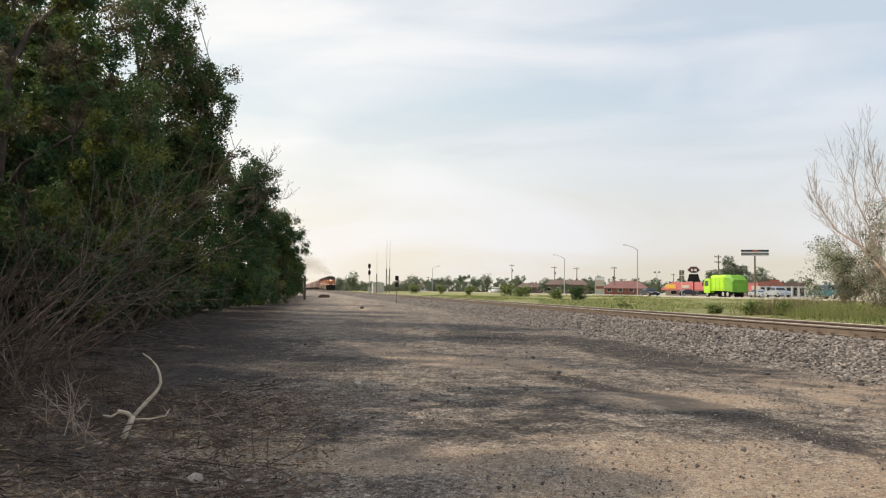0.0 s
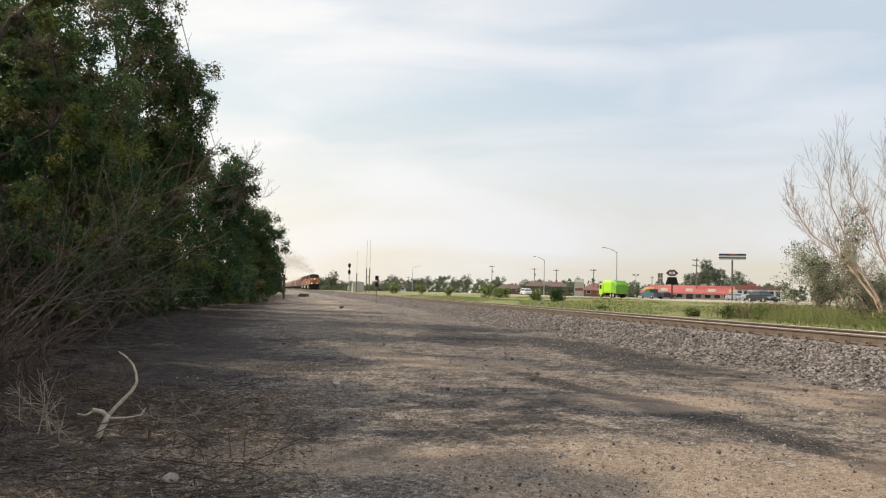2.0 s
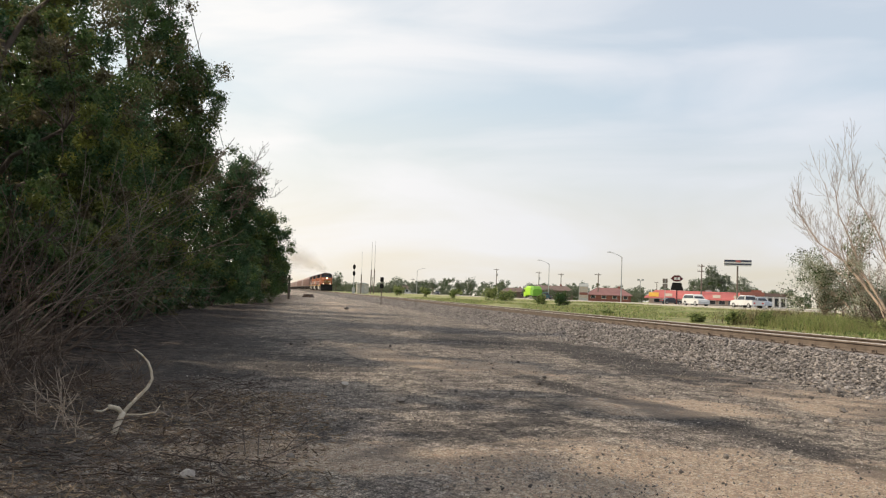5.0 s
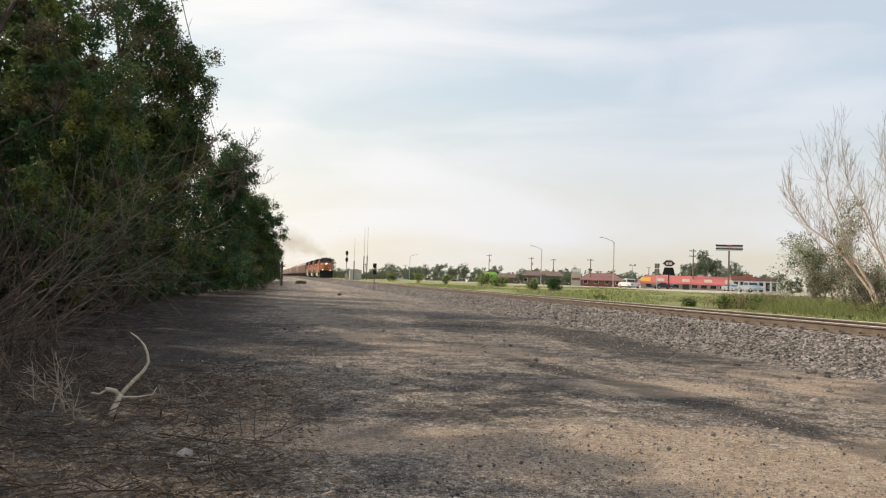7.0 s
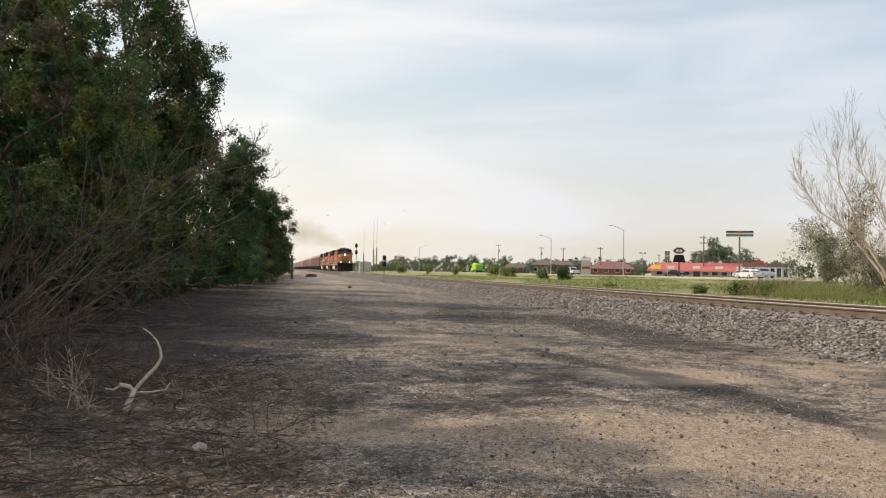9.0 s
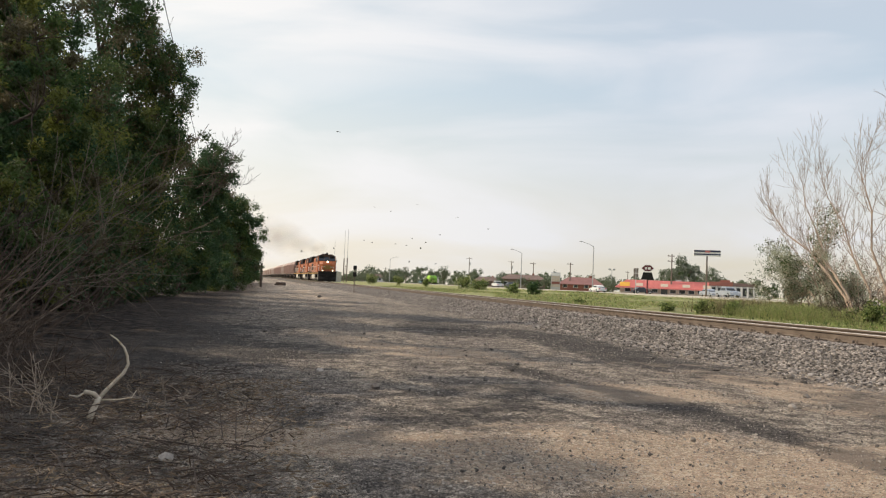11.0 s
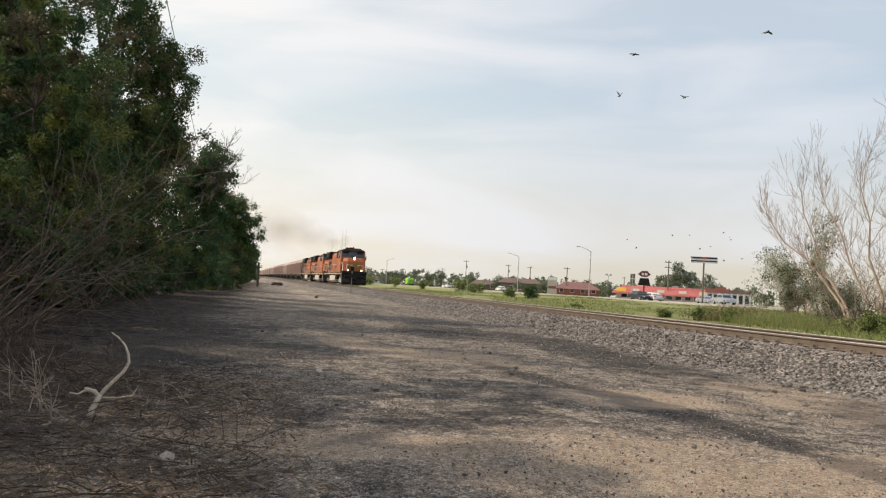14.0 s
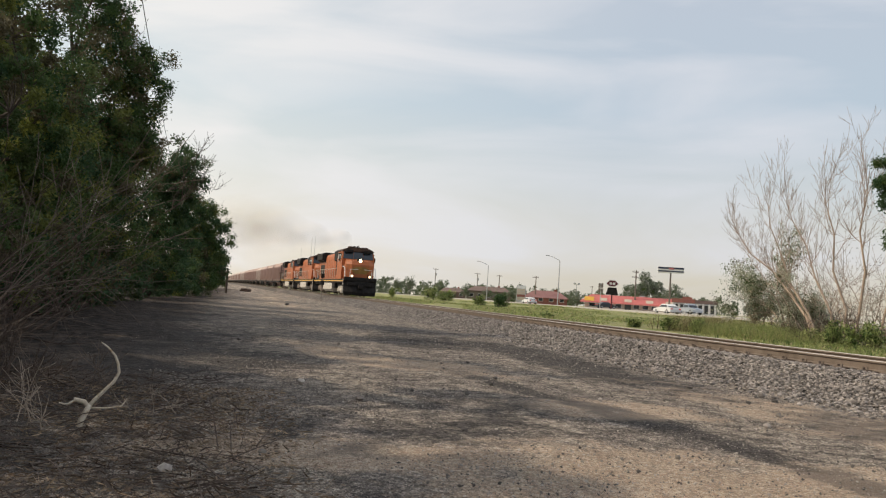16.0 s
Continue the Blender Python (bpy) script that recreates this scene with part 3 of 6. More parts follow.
def build_lot_stones():
    rng = np.random.default_rng(8)
    n = 56000
    d = 3.2 + 34 * rng.uniform(0, 1, n) ** 2.2
    a = rng.uniform(-0.55, 0.85, n)
    x, y = 0.9 + d * np.sin(a), d * np.cos(a)
    keep = x < 9.3
    x, y = x[keep], y[keep]
    size = 0.0036 + 0.014 * rng.uniform(0, 1, len(x)) ** 7 + 0.0004 * y
    P = np.stack([x, y, ground_z(x, y) + 0.01], -1)
    # share of dark cinders raised left of x = 1 to deepen tree shade
    dark = rng.uniform(0, 1, len(x)) < np.where(x < 1.0, 0.8, 0.30)
    for nm, mat, k, lab in (("pebbles", M_PEBBLE, ~dark, "pale pebbles strewn over the gravel lot"), ("cinders", M_CINDER, dark, "black cinders strewn over the gravel lot")):
        me = scatter_stones(nm, P[k], size[k], mat, rng, small=True)
        tagged(new(nm, me), lab, "pebbles", kind="stuff")
    # stones that stand out singly
    shapes, F = stone_shapes(6, rng)
    rk = random.Random(33)
    strewn = [(rk.uniform(0.6, 8.3), rk.uniform(5.5, 19), rk.uniform(0.02, 0.042), M_CINDER if rk.random() < 0.7 else M_PEBBLE) for _ in range(34)]
    for i, (x, y, s, mat) in enumerate(((2.09, 8.7, 0.045, M_CINDER), (2.75, 6.8, 0.04, M_CINDER), (3.0, 6.65, 0.028, M_CINDER), (6.48, 7.46, 0.05, M_PEBBLE), (8.58, 10.3, 0.055, M_PEBBLE), (0.28, 5.14, 0.06, M_PEBBLE),
                                       (4.1, 49.8, 0.15, M_CINDER), (7.3, 8.3, 0.045, M_PEBBLE), (7.9, 11.2, 0.05, M_CINDER), (3.6, 9.5, 0.04, M_CINDER), (1.55, 10.1, 0.05, M_PEBBLE), *strewn)):
        o = new("rock", raw_mesh("rock", shapes[i % 6] * s * np.array([1.2, 1.0, 0.8]), F, mat))
        o.matrix_basis = pose(x, y, float(ground_z(x, y)) + 0.5 * s, 0, 0, 40 * i)
        tagged(o, "pale rounded rock lying on the lot" if mat is M_PEBBLE else "lump of black cinder lying on the lot", "rock", "rocks on the lot")


build_lot_stones()


# ---------------------------------------------------------------- trees
def grow(rng, base, heading, length, radius, depth, out, tips, up=0.15, wander=0.25, kids=(2, 4), shrink=0.62, min_r=0.004):
    """One branch as a polyline with side branches; fills out with (points, radii) and tips with the twig points."""
    n = 5 if depth > 0 else 4
    pts, rad = [Vector(base)], [radius]
    d = Vector(heading).normalized()
    for i in range(n):
        d = (d + Vector(rng.normal(0, wander, 3)) * 0.6 + Vector((0, 0, up * 0.5))).normalized()
        pts.append(pts[-1] + d * (length / n))
        rad.append(max(min_r, radius * (1 - 0.75 * (i + 1) / n)))
    out.append((pts, rad, depth))
    if depth == 0:
        tips += pts[1:]
        return
    if depth == 1:
        tips += pts[3:]
    for k in range(int(rng.integers(kids[0], kids[1] + 1))):
        i = int(rng.integers(1, n + 1))
        axis = (pts[i] - pts[i - 1]).normalized()
        side = axis.orthogonal().normalized()
        side.rotate(Matrix.Rotation(rng.uniform(0, 2 * math.pi), 3, axis))
        a = rng.uniform(0.45, 1.0)
        grow(rng, pts[i], axis * math.cos(a) + side * math.sin(a), length * shrink * rng.uniform(0.75, 1.2), rad[i] * 0.75, depth - 1, out, tips, up, wander, kids, shrink, min_r)
    grow(rng, pts[-1], d, length * shrink, rad[-1], depth - 1, out, tips, up, wander, kids, shrink, min_r)


def wood_geo(branches, least=0):
    g = Geo()
    for pts, rad, depth in branches:
        if depth < least:
            continue
        g.tube(pts, rad, 8 if depth >= 3 else 5 if depth >= 1 else 3, caps=False)
    return g


def leaf_mesh(name, rng, tips, count, size, spread, mats, shares, slim=0.28, droop=0.3):
    """Leaves of four corners round the twig points, folded a little along the middle."""
    T = np.array([tuple(p) for p in tips])
    clump = rng.normal(0, 1, (len(T), 3)) * spread * 0.5
    pick = rng.integers(0, len(T), count)
    c = T[pick] + clump[pick] + rng.normal(0, 1, (count, 3)) * spread * np.array([0.55, 0.55, 0.5])
    d = rng.normal(0, 1, (count, 3)) + np.array([0, 0, -droop])
    d /= np.linalg.norm(d, axis=1)[:, None]
    s = np.cross(d, rng.normal(0, 1, (count, 3)))
    s /= np.linalg.norm(s, axis=1)[:, None] + 1e-9
    h = np.cross(d, s)
    ln = size * rng.uniform(0.6, 1.3, (count, 1))
    V = np.stack([c, c + d * ln * 0.5 + s * ln * slim + h * ln * 0.06, c + d * ln, c + d * ln * 0.5 - s * ln * slim + h * ln * 0.06], 1)
    F = np.arange(count * 4).reshape(-1, 4)
    me = raw_mesh(name, V.reshape(-1, 3), F, mats[0])
    for m in mats[1:]:
        me.materials.append(m)
    # one colour to a clump
    kind = rng.choice(len(mats), len(T), p=shares)
    me.polygons.foreach_set("material_index", kind[pick].astype(np.int32))
    me.update()
    return me


def tree(name, label, category, seed, at, stems, depth, leaves, leaf, spread, mats, shares, bark, up=0.15, wander=0.25, kids=(2, 4), shrink=0.62, slim=0.28, group="", min_r=0.004, reach=99.0):
    """stems: (base, heading, length, radius). Leaves gather on the outer twigs."""
    rng = np.random.default_rng(seed)
    out, tips = [], []
    for b, h, ln, r in stems:
        grow(rng, b, h, ln, r, depth, out, tips, up, wander, kids, shrink, min_r)
    tips = [p for p in tips if p[0] < reach]
    out = [o for o in out if o[0][-1][0] < reach + 0.3]
    t = thing(name, label, category, at, group)
    if leaves:
        part("trunk", wood_geo(out, 1 if leaves > 12000 else 0), bark, t, smooth=True)
    else:
        runs, top = [], max(o[2] for o in out)
        for o in out:
            runs.append([o]) if o[2] == top else runs[-1].append(o)
        for run in runs:
            tagged(part("stem", wood_geo(run), bark, t, smooth=True), kind="stuff")
    if leaves:
        o = new("crown", leaf_mesh("crown", rng, tips, leaves, leaf, spread, mats, shares, slim))
        o.parent = t
    return t


def lobed_tree(name, label, seed, base, lobes, leaves, leaf, mats, shares, bark, thick=0.14, group="", fill=26, slim=0.22, category="tree"):
    """A tree whose crown is made of rounded masses (x, y, z, radius), each carried by a limb and broken into clumps."""
    rng = np.random.default_rng(seed)
    bx, by = base
    bz = float(ground_z(bx, by))
    t = thing(name, label, category, pose(bx, by, bz), group)
    out, tips = [], []
    top = max(q[2] for q in lobes) - bz
    trunk = [Vector((0, 0, -0.15))]
    for k in range(1, 6):
        trunk.append(Vector((rng.normal(0, 0.10), rng.normal(0, 0.10), top * 0.15 * k)))
    out.append((trunk, [thick * (1 - 0.14 * k) for k in range(6)], 3))
    total = sum(q[3] ** 2 for q in lobes)
    for x, y, z, r in lobes:
        c = Vector((x - bx, y - by, z - bz))
        a = trunk[max(0, min(5, int((c.z - 0.7 * r) / max(top * 0.15, 0.1))))]
        mid = a.lerp(c, 0.5) + Vector((rng.normal(0, 0.15), rng.normal(0, 0.15), 0.12 * r))
        out.append(([a, mid, c], [thick * 0.5, thick * 0.36, thick * 0.22], 2))
        for k in range(9):
            d = Vector(rng.normal(0, 1, 3)).normalized()
            grow(rng, c, d + Vector((0, 0, 0.25)), r * rng.uniform(0.5, 0.85), thick * 0.14, 1, out, [], 0.12, 0.22, (1, 3), 0.5, 0.006)
        for k in range(max(8, int(fill * len(lobes) * r * r / total))):
            d = Vector(rng.normal(0, 1, 3)).normalized()
            tips.append(c + d * r * float(rng.uniform(0.15, 1.0) ** 0.45) * float(rng.uniform(0.72, 1.12)))
    part("trunk", wood_geo(out), bark, t, smooth=True)
    r0 = (total / len(lobes)) ** 0.5
    o = new("crown", leaf_mesh("crown", rng, tips, leaves, leaf, 0.17 * r0, mats, shares, slim))
    o.parent = t
    return t


def left_trees():
    mats = (M_LEAF, M_LEAF_DARK, M_LEAF_YELLOW, M_LEAF_BROWN)
    near = [  # x, y, height, seed, leaves
        (-5.6, -2.0, 7.0, 19, 12000), (-5.2, 1.4, 6.4, 20, 15000), (-4.9, 4.8, 6.2, 21, 40000), (-5.3, 8.6, 7.2, 22, 60000), (-5.4, 12.6, 8.4, 23, 66000), (-5.4, 17.5, 9.6, 24, 62000),
    ]
    for x, y, h, seed, count in near:
        rk = random.Random(seed)
        lobes = []
        for k in range(17):
            u = (k + rk.uniform(0.2, 0.8)) / 17
            wide = 2.3 * (1 - 0.55 * u)
            lobes.append((x + rk.uniform(-0.7, 1.0) * wide, y + rk.uniform(-1, 1) * wide * 0.9, 1.5 + (h - 1.3) * u, rk.uniform(0.65, 1.15) * (1.25 - 0.5 * u)))
        lobed_tree("tree", "dense olive green tree with narrow leaves beside the lot", seed, (x, y), lobes, count, 0.098 if y < 14 else 0.112, mats, (0.42, 0.20, 0.22, 0.16), M_BARK, 0.15, "trees along the lot", 20, 0.2)
    olive, dark, green = (0.40, 0.24, 0.14, 0.22), (0.20, 0.72, 0.02, 0.06), (0.50, 0.32, 0.06, 0.12)
    far = [  # base, crown masses, leaves, leaf length, shares
        ((-5.9, 24.0), [(-5.8, 24, 8.4, 2.1), (-5.3, 24, 6.0, 2.1), (-5.0, 24.4, 3.6, 2.0), (-4.9, 23, 1.9, 1.5)], 40000, 0.125, olive),
        ((-5.6, 31.0), [(-4.8, 30.5, 9.4, 1.7), (-5.0, 31, 7.4, 2.2), (-3.2, 32, 8.1, 1.25), (-3.4, 32, 6.6, 1.4), (-4.0, 31, 5.6, 1.9), (-4.3, 30, 3.4, 2.0), (-3.9, 31, 9.6, 0.9), (-3.15, 32, 9.3, 0.95), (-4.5, 31, 10.9, 1.0), (-4.9, 31, 12.2, 1.0), (-5.6, 30, 11.4, 1.1), (-4.2, 30, 1.4, 1.4)], 74000, 0.13, olive),
        # next three are fillers added behind the visible crowns to shade the lot
        ((-6.4, 20.8), [(-6.2, 20.8, 2.2, 1.7), (-5.9, 21, 4.2, 1.8), (-6.2, 20.6, 6.2, 1.7), (-5.2, 20.8, 3.2, 1.3)], 30000, 0.14, green),
        ((-6.4, 27.5), [(-6.2, 27.5, 2.2, 1.8), (-5.9, 27.3, 4.4, 1.8), (-6.2, 27.6, 6.6, 1.8), (-5.0, 27.5, 2.2, 1.4)], 30000, 0.14, green),
        ((-6.0, 35.5), [(-5.8, 35.5, 2.2, 1.9), (-5.4, 35.5, 4.6, 1.9), (-5.8, 35.3, 6.8, 1.7), (-4.6, 35.0, 1.8, 1.4)], 30000, 0.15, green),
        ((-5.4, 40.0), [(-5.3, 40, 6.6, 2.0), (-4.4, 40, 7.4, 1.3), (-4.6, 40, 4.6, 1.9), (-4.6, 39, 2.4, 1.8), (-4.2, 38, 1.0, 1.3)], 34000, 0.15, green),
        ((-3.9, 46.0), [(-2.15, 45, 7.2, 1.35), (-2.6, 45, 6.3, 1.4), (-3.3, 46, 6.2, 1.7), (-2.7, 45, 5.0, 1.45), (-3.0, 46, 3.2, 1.8), (-2.8, 45, 1.5, 1.3), (-4.3, 47, 1.6, 1.6), (-3.2, 50, 1.4, 1.5)], 52000, 0.145, dark),
        ((-3.0, 62.0), [(-1.4, 62, 5.2, 2.0), (-1.5, 62, 2.6, 2.0), (-3.5, 62, 4.5, 2.2), (-3.2, 61, 2.0, 2.0), (-2.3, 61, 6.2, 1.5), (-1.6, 60, 1.0, 1.2), (-2.6, 56, 1.5, 1.6)], 52000, 0.17, green),
        ((-3.6, 70.0), [(-2.6, 70, 4.4, 2.0), (-1.9, 70, 2.2, 1.8), (-4.2, 70, 2.2, 1.8)], 20000, 0.19, green),
        ((-2.8, 82.0), [(-1.8, 82, 3.6, 1.8), (-1.3, 82, 1.9, 1.5), (-3.4, 82, 2.2, 1.7)], 16000, 0.20, green),
        ((-2.0, 95.0), [(-1.3, 95, 3.0, 1.6), (-0.9, 95, 1.6, 1.3), (-2.8, 95, 2.0, 1.6)], 14000, 0.21, green),
        ((-3.4, 103.0), [(-2.6, 103, 3.0, 1.6), (-3.8, 103, 1.9, 1.6)], 10000, 0.21, green),
    ]
    for k, (base, lobes, count, leaf, shares) in enumerate(far):
        lab = "dense dark green tree leaning out over the lot" if shares is dark else "olive green tree with brownish twigs beside the lot" if shares is olive else "bushy green tree with narrow leaves beside the lot"
        lobed_tree("tree", lab, 600 + k, base, lobes, count, leaf, mats, shares, M_BARK, group="trees along the lot", fill=60)

    # a second row that closes the thicket behind, added to block sun and sky
    for k in range(13):
        rk = random.Random(700 + k)
        x, y = -9.2 + rk.uniform(-0.8, 0.8), -1.0 + 4.3 * k
        lobes = [(x + rk.uniform(-0.5, 0.5), y + rk.uniform(-1, 1), z, rk.uniform(1.7, 2.2)) for z in (1.4, 3.1, 4.8)] + [(x, y + 2.0, 1.7, 1.7)]
        lobed_tree("tree", "dark green tree added behind the thicket to block light", 720 + k, (x, y), lobes, 9000, 0.24, mats, green, M_BARK, 0.1, "trees along the lot", 30, 0.3)

    # a dead top with bare limbs, standing clear of the leaves
    st = [((0.0, 0.0, -0.1), (0.12, 0.0, 1.0), 6.2, 0.11), ((0.6, 0.1, 4.2), (0.55, 0.1, 0.7), 1.9, 0.05), ((0.8, 0.0, 5.6), (0.9, 0.0, 0.3), 1.7, 0.03), ((0.7, 0.2, 5.5), (0.9, 0.2, 0.45), 1.5, 0.03), ((0.8, 0.1, 5.0), (1.0, 0.1, 0.1), 1.6, 0.025)]
    tree("dead_tree", "grey dead tree with bare limbs between leafy ones", "tree", 77, pose(-3.6, 41.0, float(ground_z(-3.6, 41))), st, 3, 0, 0, 0, (M_LEAF_BROWN,), (1,), M_DEAD, up=0.18, wander=0.25, kids=(2, 3), shrink=0.6, min_r=0.008)


left_trees()


# ---------------------------------------------------------------- train
M_SOOT = material("sooty_brown", (0.085, 0.045, 0.03), (0.045, 0.028, 0.022), rough=0.8, scale=2, fine=20, bump=0.2)
M_EMBLEM = material("emblem_brown", (0.30, 0.17, 0.035), (0.20, 0.11, 0.03), rough=0.6, scale=3, fine=20, bump=0.05)


def disc(r, x0, x1, y, z, n=20):
    g = Geo()
    g.loft([[(x, y + q * math.cos(a), z + q * math.sin(a)) for a in (2 * math.pi * j / n for j in range(n))] for x, q in ((x0, r * 0.94), (x0 + 0.015, r), (x1 - 0.015, r), (x1, r * 0.94))])
    return g


def bogie(parent, yc, axles, half, mat, r=0.5):
    """A truck with its side frames and wheels."""
    g = Geo()
    n = len(axles)
    for s in (-1, 1):
        x = s * 1.02
        g.prism([(yc + axles[0] - 0.45, 0.45), (yc + axles[-1] + 0.45, 0.45), (yc + axles[-1] + 0.55, 0.72), (yc + axles[-1] + 0.2, 0.95), (yc + axles[0] - 0.2, 0.95), (yc + axles[0] - 0.55, 0.72)], "x", x - 0.10, x + 0.10)
        for a in axles:
            g.box(x - 0.17, yc + a - 0.16, 0.36, x + 0.17, yc + a + 0.16, 0.68, 0.03)
        g.box(x - 0.16, yc - 0.3, 0.28, x + 0.16, yc + 0.3, 0.62, 0.04)
    g.box(-0.95, yc - 0.3, 0.5, 0.95, yc + 0.3, 0.9, 0.03)
    t = part("truck", g, mat, parent, "cast side frames with axle boxes")
    for a in axles:
        for s in (-1, 1):
            w = disc(r, s * 0.76 - 0.07, s * 0.76 + 0.07, yc + a, r)
            w.tube([(s * 0.7, yc + a, r), (s * 0.95, yc + a, r)], 0.12, 10)
            part("wheel", w, M_RUST, t, "steel wheel")
    return t


def locomotive(lead):
    L0 = -11.15
    t = thing("locomotive", "weathered orange and black diesel locomotive with lit headlights" if lead else "weathered orange and black trailing diesel locomotive", "locomotive", group="locomotives of the train")
    g = Geo().box(-1.5, -10.5, 1.22, 1.5, 10.7, 1.58, 0.04)
    g.box(-1.2, -11.05, 1.0, 1.2, 11.1, 1.3, 0.04)
    part("underframe", g, M_BLACK, t)
    g = Geo()
    rings = []
    for z, y, w in ((0.12, L0 + 0.10, 1.42), (0.45, L0 + 0.0, 1.48), (0.95, L0 + 0.22, 1.5), (1.45, L0 + 0.28, 1.5)):
        rings.append([(-w, L0 + 0.75, z), (-w, y + 0.28, z), (-w * 0.45, y, z), (w * 0.45, y, z), (w, y + 0.28, z), (w, L0 + 0.75, z)])
    g.loft(rings)
    g.box(-0.22, L0 - 0.25, 0.75, 0.22, L0 + 0.4, 1.05, 0.05)
    part("pilot", g, M_BLACK, t, "black snowplough pilot and coupler")
    g = Geo().box(-1.5, L0 + 0.22, 1.45, 1.5, L0 + 0.62, 1.78, 0.05)
    part("anticlimber", g, M_BLACK, t)
    # nose, wide and chamfered
    rings = []
    for z, f, w in ((1.58, L0 + 0.62, 1.30), (2.95, L0 + 0.72, 1.30), (3.30, L0 + 1.02, 1.22), (3.42, L0 + 1.55, 1.15)):
        rings.append([(-w, -8.6, z), (-w, f + 0.42, z), (-w * 0.62, f, z), (w * 0.62, f, z), (w, f + 0.42, z), (w, -8.6, z)])
    part("nose", Geo().loft(rings), M_ORANGE, t, "orange wide nose", smooth=False)
    g = Geo()
    for s in (-1, 1):
        g.box(s * 0.6 - 0.20, L0 + 0.585, 2.3, s * 0.6 + 0.20, L0 + 0.66, 2.62, 0.02)
    g.prism([(-0.5, 2.1), (0.5, 2.1), (0.72, 2.35), (0.72, 2.6), (0.4, 2.76), (-0.4, 2.76), (-0.72, 2.6), (-0.72, 2.35)], "y", L0 + 0.58, L0 + 0.69)
    part("nose_emblem", g, M_EMBLEM, t, "plain dull brown emblem")
    # cab
    rings = [[(-w, -9.05 + b, z), (w, -9.05 + b, z), (w, -6.2, z), (-w, -6.2, z)] for z, w, b in ((1.58, 1.53, 0), (3.48, 1.53, 0.0), (4.26, 1.44, 0.37))]
    cab = part("cab", Geo().loft(rings), M_ORANGE, t, "orange cab")
    for x0, x1 in ((-1.42, -0.47), (-0.44, 0.44), (0.47, 1.42)):
        g = Geo().loft([[(x0, -9.065, 3.5), (x1, -9.065, 3.5), (x1, -8.80, 3.5), (x0, -8.80, 3.5)], [(x0 * 0.95, -8.73, 4.2), (x1 * 0.95, -8.73, 4.2), (x1 * 0.95, -8.5, 4.2), (x0 * 0.95, -8.5, 4.2)]])
        part("windshield", g, M_GLASS, cab, "dark windshield pane")
    for s in (-1, 1):
        g = Geo().box(s * 1.49 - 0.04, -8.4, 3.2, s * 1.49 + 0.04, -7.5, 3.95, 0.02)
        g.box(s * 1.49 - 0.04, -7.35, 3.2, s * 1.49 + 0.04, -6.5, 3.95, 0.02)
        part("side_window", g, M_GLASS, cab, "dark side windows")
    arch = [(-1.52, 4.22), (-1.40, 4.38), (-1.0, 4.53), (-0.4, 4.60), (0.4, 4.60), (1.0, 4.53), (1.40, 4.38), (1.52, 4.22)]
    part("cab_roof", Geo().prism(arch, "y", -8.82, -6.1), M_SOOT, t, "sooty brown arched cab roof")
    g = Geo().box(-0.35, -7.6, 4.6, 0.35, -7.2, 4.72, 0.03)
    g.tube([(-0.2, -7.9, 4.74), (-0.2, -7.1, 4.74)], 0.05, 8).tube([(0.1, -8.0, 4.78), (0.1, -7.1, 4.74)], 0.05, 8)
    part("horn", g, M_BLACK, t)
    part("roof_air_unit", Geo().box(-0.8, -8.1, 4.5, -0.42, -7.3, 4.72, 0.05).box(0.4, -8.4, 4.5, 1.0, -7.4, 4.66, 0.05), M_SOOT, t, "sooty roof boxes")
    for s in (-1, 1):
        part("sun_visor", Geo().box(s * 1.56 - 0.06, -8.5, 3.98, s * 1.56 + 0.06, -6.5, 4.04, 0.01), M_SOOT, cab)
        part("cab_mirror", Geo().box(s * 1.66 - 0.05, -8.55, 3.3, s * 1.66 + 0.05, -8.47, 3.75, 0.01).box(s * 1.58 - 0.08, -8.53, 3.5, s * 1.58 + 0.08, -8.49, 3.54), M_BLACK, cab)
    # long hood
    hood = part("hood", Geo().prism([(-0.98, 1.58), (0.98, 1.58), (0.98, 4.0), (0.78, 4.28), (-0.78, 4.28), (-0.98, 4.0)], "y", -6.2, 10.3), M_ORANGE, t, "orange engine hood")
    g = Geo().prism([(-0.80, 4.27), (0.80, 4.27), (0.62, 4.42), (-0.62, 4.42)], "y", -6.15, 10.25)
    part("hood_top", g, M_BLACK, hood, "sooty hood top")
    g = Geo().prism([(-1.0, 3.5), (-1.42, 3.75), (-1.42, 4.35), (-1.1, 4.55), (1.1, 4.55), (1.42, 4.35), (1.42, 3.75), (1.0, 3.5)], "y", 5.6, 10.0)
    part("radiator_wing", g, M_BLACK, t, "flared black radiator housing")
    g = Geo().prism([(-1.0, 3.3), (-1.38, 3.45), (-1.38, 4.3), (-1.1, 4.5), (1.1, 4.5), (1.38, 4.3), (1.38, 3.45), (1.0, 3.3)], "y", -5.6, -3.1)
    part("brake_blister", g, M_BLACK, t, "black dynamic brake housing")
    g = Geo().box(-0.35, 0.6, 4.4, 0.35, 1.8, 4.62, 0.04)
    part("exhaust_stack", g, M_BLACK, t)
